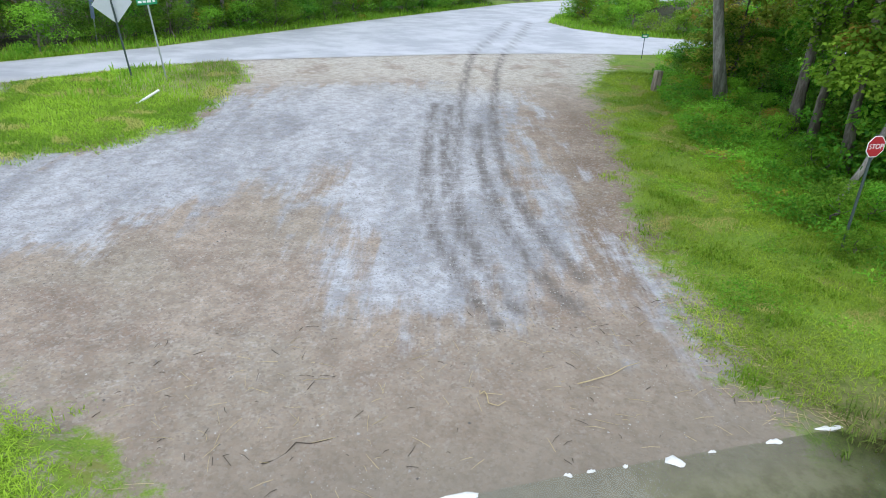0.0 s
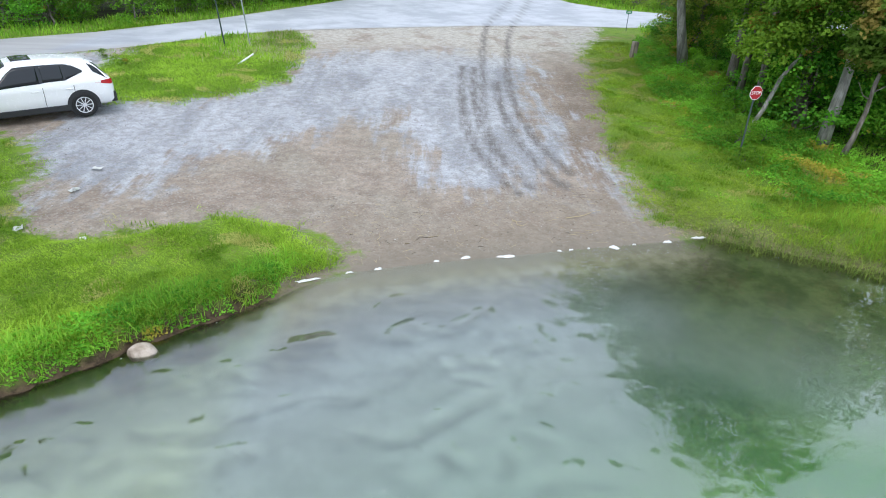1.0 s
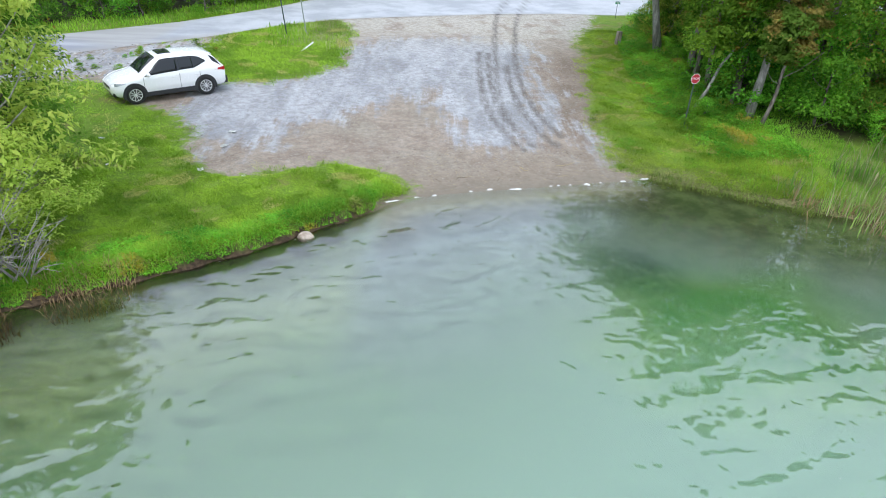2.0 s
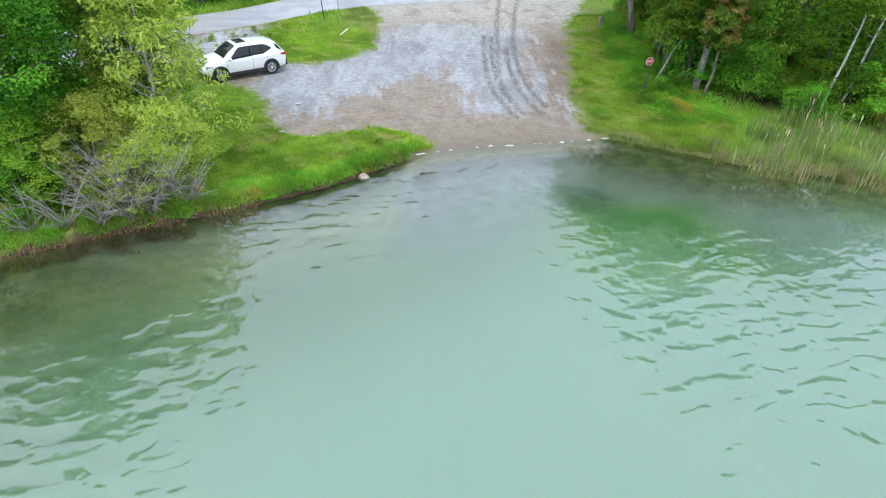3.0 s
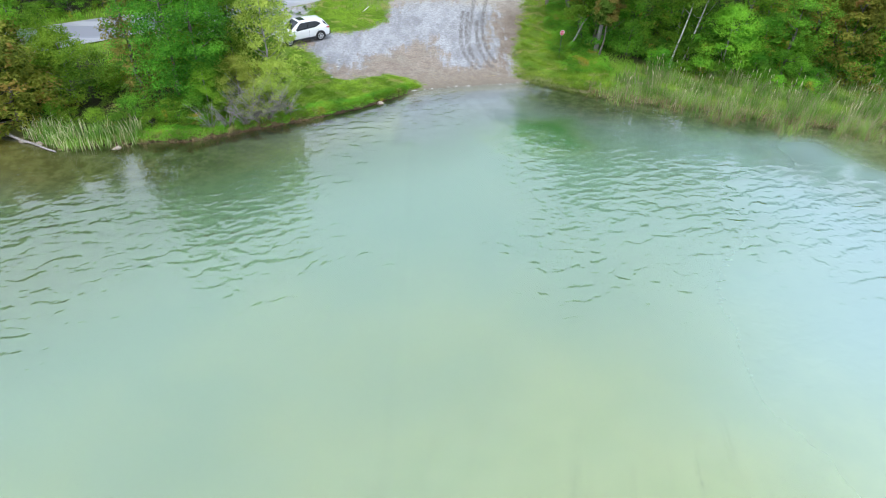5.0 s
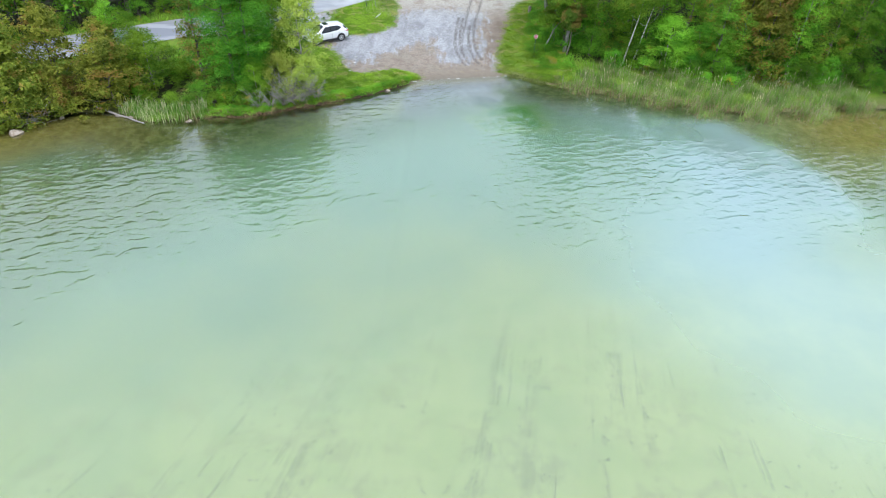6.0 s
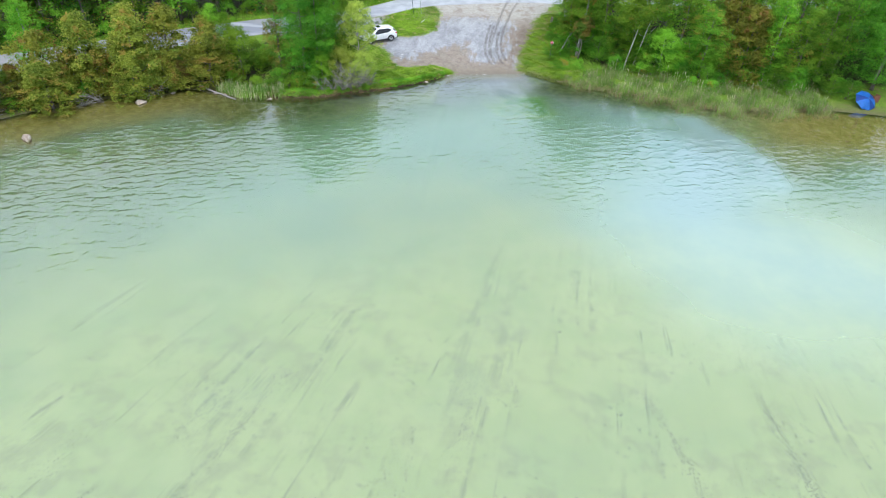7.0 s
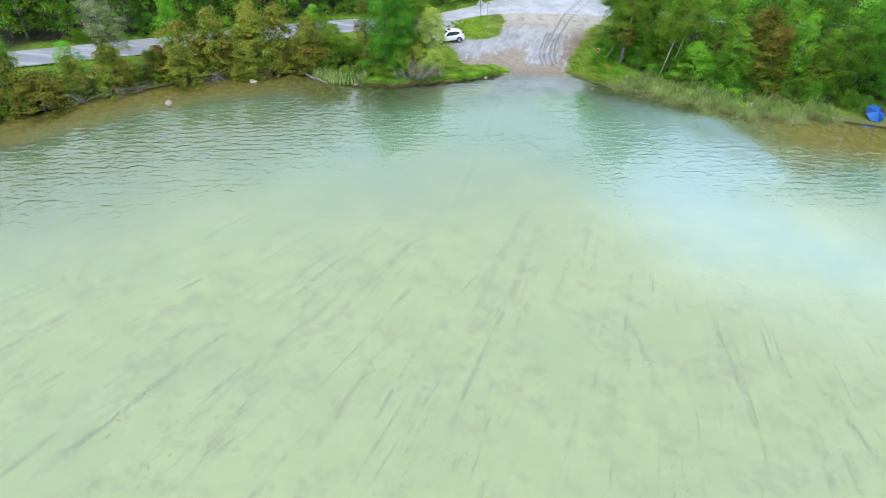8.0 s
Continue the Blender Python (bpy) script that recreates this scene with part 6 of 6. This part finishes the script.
for i, (x, y, ln, wd, turn) in enumerate(((4.78, 0.32, 0.17, 0.045, 8), (4.0, 0.08, 0.1, 0.05, 12), (2.72, -0.25, 0.12, 0.09, 10), (0.35, -0.78, 0.23, 0.055, 14), (-0.5, -0.88, 0.13, 0.05, 8), (-1.1, -1.06, 0.06, 0.03, 0),
                                              (-2.25, -1.43, 0.1, 0.04, 15), (-3.6, -1.98, 0.3, 0.04, 24), (1.5, -0.48, 0.05, 0.025, 0), (1.75, -0.42, 0.06, 0.02, 20), (3.2, -0.1, 0.05, 0.02, 10), (-2.8, -1.6, 0.07, 0.02, 20), (2.15, -0.34, 0.04, 0.02, 0))):
    foam_patch(x, y, ln, wd, turn, 60 + i)


def paper(x, y, turn, seed, s=0.13):
    rng = np.random.default_rng(seed)
    bm = bmesh.new()
    g = [[bm.verts.new(((i - 2) * s / 2, (j - 1.5) * s / 2.2, 0.02 + 0.05 * rng.uniform(0, 1))) for j in range(4)] for i in range(5)]
    for i in range(4):
        for j in range(3):
            bm.faces.new((g[i][j], g[i + 1][j], g[i + 1][j + 1], g[i][j + 1]))
    bmesh.ops.solidify(bm, geom=bm.faces[:], thickness=0.004)
    ob = mesh_ob("paper_scrap", bm, PAPER)
    ob.matrix_world = pose(x, y, zat(x, y), 0, 0, turn)
    return tagged(ob, "crumpled scrap of white paper on the gravel", "litter", "paper scraps on the gravel")


for i, (x, y) in enumerate(((-9.5, 2.7), (-9.45, 1.45), (-9.6, -0.55), (-13.6, 1.6), (-12.4, -0.6), (-8.2, -0.8))):
    paper(x, y, 60 * i, 80 + i, 0.13 if i < 3 else 0.09)


def litter(name, n, where, mat, lo, hi, r, label, seed, box_xy):
    rng = np.random.default_rng(seed)
    bm = bmesh.new()
    done = 0
    while done < n:
        x, y = rng.uniform(box_xy[0], box_xy[1]), rng.uniform(box_xy[2], box_xy[3])
        h, d, gd, cut, rd = height(np.array([x]), np.array([y]))
        if not where(x, y, d[0], gd[0]):
            continue
        done += 1
        a = rng.uniform(0, 6.28)
        ln = rng.uniform(lo, hi)
        z = h[0] + 0.012
        e = Vector((math.cos(a) * ln, math.sin(a) * ln, 0.0))
        tube(bm, [(x, y, z), Vector((x, y, z)) + e * 0.5 + Vector((rng.normal() * 0.006, rng.normal() * 0.006, 0.008)), Vector((x, y, z)) + e], [r, r, r * 0.5], 3, False)
    return tagged(mesh_ob(name, bm, mat), label, "ground litter", kind="stuff")


litter("straw_litter", 150, lambda x, y, d, gd: d > 0.15 and gd > 0.05 and (d < 3.0), STRAW, 0.06, 0.3, 0.0032, "scattered dry straw on the damp gravel near the water", 90, (-3.8, 5.0, -2.0, 3.5))
litter("twig_litter", 90, lambda x, y, d, gd: d > 0.15 and gd > 0.05 and (d < 3.5), TWIG, 0.04, 0.2, 0.0045, "scattered dark twigs on the damp gravel", 91, (-4.0, 5.0, -2.0, 4.0))
litter("straw_litter", 320, lambda x, y, d, gd: d > 0.1 and abs(gd) < 0.5, STRAW, 0.08, 0.3, 0.0032, "dry straw along the edge of the grass", 92, (3.4, 6.5, 0.0, 5.0))
log("stick", (-1.75, -0.35, 0.045), (-1.05, 0.05, 0.06), 0.008, TWIG, "thin dark stick lying on the damp gravel")
log("stick", (2.0, 1.05, 0.1), (2.75, 1.45, 0.11), 0.009, STRAW, "thin dry reed stalk lying on the gravel")
log("stick", (0.65, 0.85, 0.1), (0.85, 0.6, 0.1), 0.01, STRAW, "short dry stick lying on the gravel")


def pebbles(n, seed, box_xy=(-12, 5, -1.5, 16), big=1.0):
    rng = np.random.default_rng(seed)
    x, y = rng.uniform(box_xy[0], box_xy[1], 6 * n), rng.uniform(box_xy[2], box_xy[3], 6 * n)
    h, d, gd, cut, rd = height(x, y)
    ok = (gd > 0.1) & (d > 0.25) & (rng.uniform(0, 1, 6 * n) < 0.35 + 0.65 * (wobble(x, y, 1.2, 3.0) > 0) * np.clip(1.4 - y / 12, 0.1, 1))
    x, y, h = x[ok][:n], y[ok][:n], h[ok][:n]
    k = len(x)
    s = big * rng.uniform(0.005, 0.014, k) * (1 + (rng.uniform(0, 1, k) > 0.97) * 1.2)
    base = np.array([(1, 0, 0), (0.2, 1, 0), (-1, 0.2, 0), (0, -0.9, 0), (0.1, 0.1, 0.75)], float)
    th = rng.uniform(0, 6.28, k)
    c, sn = np.cos(th), np.sin(th)
    v = np.zeros((k, 5, 3))
    for i, b in enumerate(base):
        j = rng.uniform(0.75, 1.25, k)
        v[:, i, 0] = x + s * j * (b[0] * c - b[1] * sn)
        v[:, i, 1] = y + s * j * (b[0] * sn + b[1] * c)
        v[:, i, 2] = h + s * j * b[2] - 0.004
    i = np.arange(k)[:, None] * 5
    f = np.concatenate([i + [0, 1, 4], i + [1, 2, 4], i + [2, 3, 4], i + [3, 0, 4]])
    n_ = Nodes("pebble_mix")
    col = n_.mix(n_.island(), (0.09, 0.08, 0.07), (0.46, 0.44, 0.41))
    tagged(mesh_ob("pebbles", data_mesh("pebbles", v.reshape(-1, 3), f), n_.done(col, 0.85)), "loose grey and tan pebbles strewn over the gravel", "pebbles", kind="stuff")


pebbles(30000, 95)
pebbles(420, 96, (-20, -13.6, 7.6, 13.5), 6.0)


# ---- the blue umbrella on the far bank ----
def umbrella(x, y):
    ob = empty("beach_umbrella", pose(x, y, zat(x, y) + 0.25, 38, 0, 20), "bright blue beach umbrella lying tilted on the bank", "umbrella")
    n, rings = 8, 4
    for k in range(n):
        bm = bmesh.new()
        rows = []
        for r in range(1, rings + 1):
            u = r / rings
            row = []
            for c in range(3):
                a = 2 * math.pi * (k + c / 2) / n
                rad = 1.2 * u * (0.92 if c == 1 else 1.0)
                row.append(bm.verts.new((rad * math.cos(a), rad * math.sin(a), 0.95 - 0.5 * u ** 1.6 + (0.05 * u if c == 1 else 0))))
            rows.append(row)
        tip = bm.verts.new((0, 0, 0.95))
        for c in range(2):
            bm.faces.new((tip, rows[0][c], rows[0][c + 1]))
            for r in range(rings - 1):
                bm.faces.new((rows[r][c], rows[r + 1][c], rows[r + 1][c + 1], rows[r][c + 1]))
        bmesh.ops.solidify(bm, geom=bm.faces[:], thickness=0.006)
        part("panel", bm, TARP_DARK if k % 3 == 0 else TARP, ob)
    bm = bmesh.new()
    tube(bm, [(0, 0, -0.7), (0, 0, 1.08)], [0.02, 0.02], 8)
    part("pole", bm, STEEL, ob)


umbrella(40.3, -1.7)
bm = bmesh.new()
for i in range(5):
    box(bm, 0.7, 0.03, 0.12, pose(0, -0.3, 0.12 + 0.15 * i), 0.006)
    box(bm, 0.03, 0.6, 0.12, pose(0.36, 0.0, 0.12 + 0.15 * i), 0.006)
    box(bm, 0.03, 0.6, 0.12, pose(-0.36, 0.0, 0.12 + 0.15 * i), 0.006)
for sx in (-1, 1):
    for sy in (-1, 1):
        box(bm, 0.05, 0.05, 0.8, pose(sx * 0.33, sy * 0.27, 0.4), 0.006)
crate = mesh_ob("wooden_crate", bm, simple("red_brown_wood", (0.2, 0.075, 0.05), 0.7))
crate.matrix_world = pose(41.9, -0.7, zat(41.9, -0.7), 0, 0, 20)
tagged(crate, "red-brown slatted wooden crate beside the umbrella", "crate")


# loose weed lying on the marl bed, drawn out in lines by boats
WEED = leaf_material("drowned_weed", (0.30, 0.33, 0.15), (0.54, 0.56, 0.27))


def bed_weed():
    rng = np.random.default_rng(88)
    lines = [((-14.5, -53.4), (-19.5, -67.2), 0.16, 150), ((-4.1, -52.5), (-5.1, -60.8), 0.15, 80), ((-7.9, -45.3), (-12.0, -58.8), 0.22, 70), ((18.5, -42.5), (20.1, -53.1), 0.14, 110),
             ((24.6, -47.2), (26.9, -53.8), 0.2, 120), ((-10.7, -57.5), (-10.9, -64.9), 0.2, 90), ((11.9, -43.1), (14.5, -51.5), 0.16, 90), ((-25.6, -58.6), (-25.1, -62.4), 0.18, 90)]
    for _ in range(70):
        x, y = rng.uniform(-30, 36), rng.uniform(-74, -42)
        a = math.radians(-94.5 + 0.97 * x + rng.normal(0, 3))
        ln = rng.uniform(2.5, 9)
        lines.append(((x, y), (x + ln * math.cos(a), y + ln * math.sin(a)), rng.uniform(0.10, 0.4), rng.uniform(8, 34)))
    for x, y, r in ((-35.9, -48.5, 0.9), (-30.8, -50.0, 1.0), (-7.7, -45.7, 0.8), (-26.5, -52.8, 1.0), (-12.6, -46.5, 0.7), (3.5, -55.5, 0.6), (-19.5, -46.0, 0.6), (9.0, -62.0, 0.6)):
        lines.append(((x - r * 0.6, y - 0.1), (x + r * 0.6, y + 0.1), 0.3 * r, 90 / r))
    px, py = [], []
    for (x0, y0), (x1, y1), w, dense in lines:
        k = int(dense * math.hypot(x1 - x0, y1 - y0))
        u = rng.beta(1.6, 1.6, k)
        u = u[rng.uniform(0, 1, k) < 0.35 + 0.65 * np.sin(9 * u + x0) ** 2]
        bend = 0.5 * np.sin(3.1 * u + x0) + 0.12 * np.sin(17 * u + y0)
        w = w * (0.6 + 0.9 * np.sin(5 * u + y0) ** 2)
        px.append(x0 + (x1 - x0) * u + rng.normal(0, 1, len(u)) * w + bend * 0.35)
        py.append(y0 + (y1 - y0) * u + rng.normal(0, 1, len(u)) * w)
    # rings turned by a boat, and single strands in loose drifts
    for cx, cy, r, a0, a1 in ((-26.6, -49.6, 3.4, 1.2, 5.0), (-26.3, -50.0, 2.2, 1.6, 5.3), (-27.2, -49.0, 4.6, 1.6, 3.6)):
        a = rng.uniform(a0, a1, 260)
        px.append(cx + r * np.cos(a) + rng.normal(0, 0.13, 260))
        py.append(cy + r * np.sin(a) + rng.normal(0, 0.13, 260))
    x, y = rng.uniform(-42, 46, 26000), rng.uniform(-80, -34, 26000)
    ok = rng.uniform(0, 1, 26000) < 0.5 * smooth(-shore_distance(x, y), 22, 40) * np.clip(0.15 + 1.1 * wobble(x, y, 0.35, 4.0) + 0.6 * wobble(x * 3, y, 0.5, 1.0), 0.02, 1)
    px, py = np.concatenate(px + [x[ok]]), np.concatenate(py + [y[ok]])
    k = len(px)
    nrm = rng.normal(size=(k, 3)) * 0.25 + np.array([0, 0, 1.0])
    nrm /= np.linalg.norm(nrm, axis=1)[:, None]
    v, f = leaf_quads(np.stack([px, py, height(px, py)[0] + 0.08], 1), nrm, rng.uniform(0.04, 0.14, k), rng, 2.2)
    stuff("bed_weed", data_mesh("bed_weed", v, f), WEED, "loose dark strands of weed lying on the pale lake bed", "water weed")


bed_weed()


# seed fluff and small bubbles drifting on the lake
def fluff():
    rng = np.random.default_rng(77)
    k = 170
    y = rng.uniform(-30, -2.2, k)
    x = np.where(rng.uniform(0, 1, k) < 0.55, -5.2 + 0.05 * y + rng.normal(0, 0.7, k), rng.uniform(-11, 9, k))
    r = rng.uniform(0.006, 0.017, k)
    ring = np.array([(1, 0, 0), (0.3, 0.95, 0), (-0.8, 0.6, 0), (-0.8, -0.6, 0), (0.3, -0.95, 0), (0, 0, 0.6)])
    v = (np.stack([x, y, np.full(k, WATER_Z + 0.004)], 1)[:, None, :] + ring[None] * r[:, None, None]).reshape(-1, 3)
    i = np.arange(k)[:, None] * 6
    f = np.concatenate([i + [a, (a + 1) % 5, 5] for a in range(5)])
    stuff("floating_fluff", data_mesh("floating_fluff", v, f), FOAM, "tiny white seed fluff drifting on the water", "fluff")


fluff()
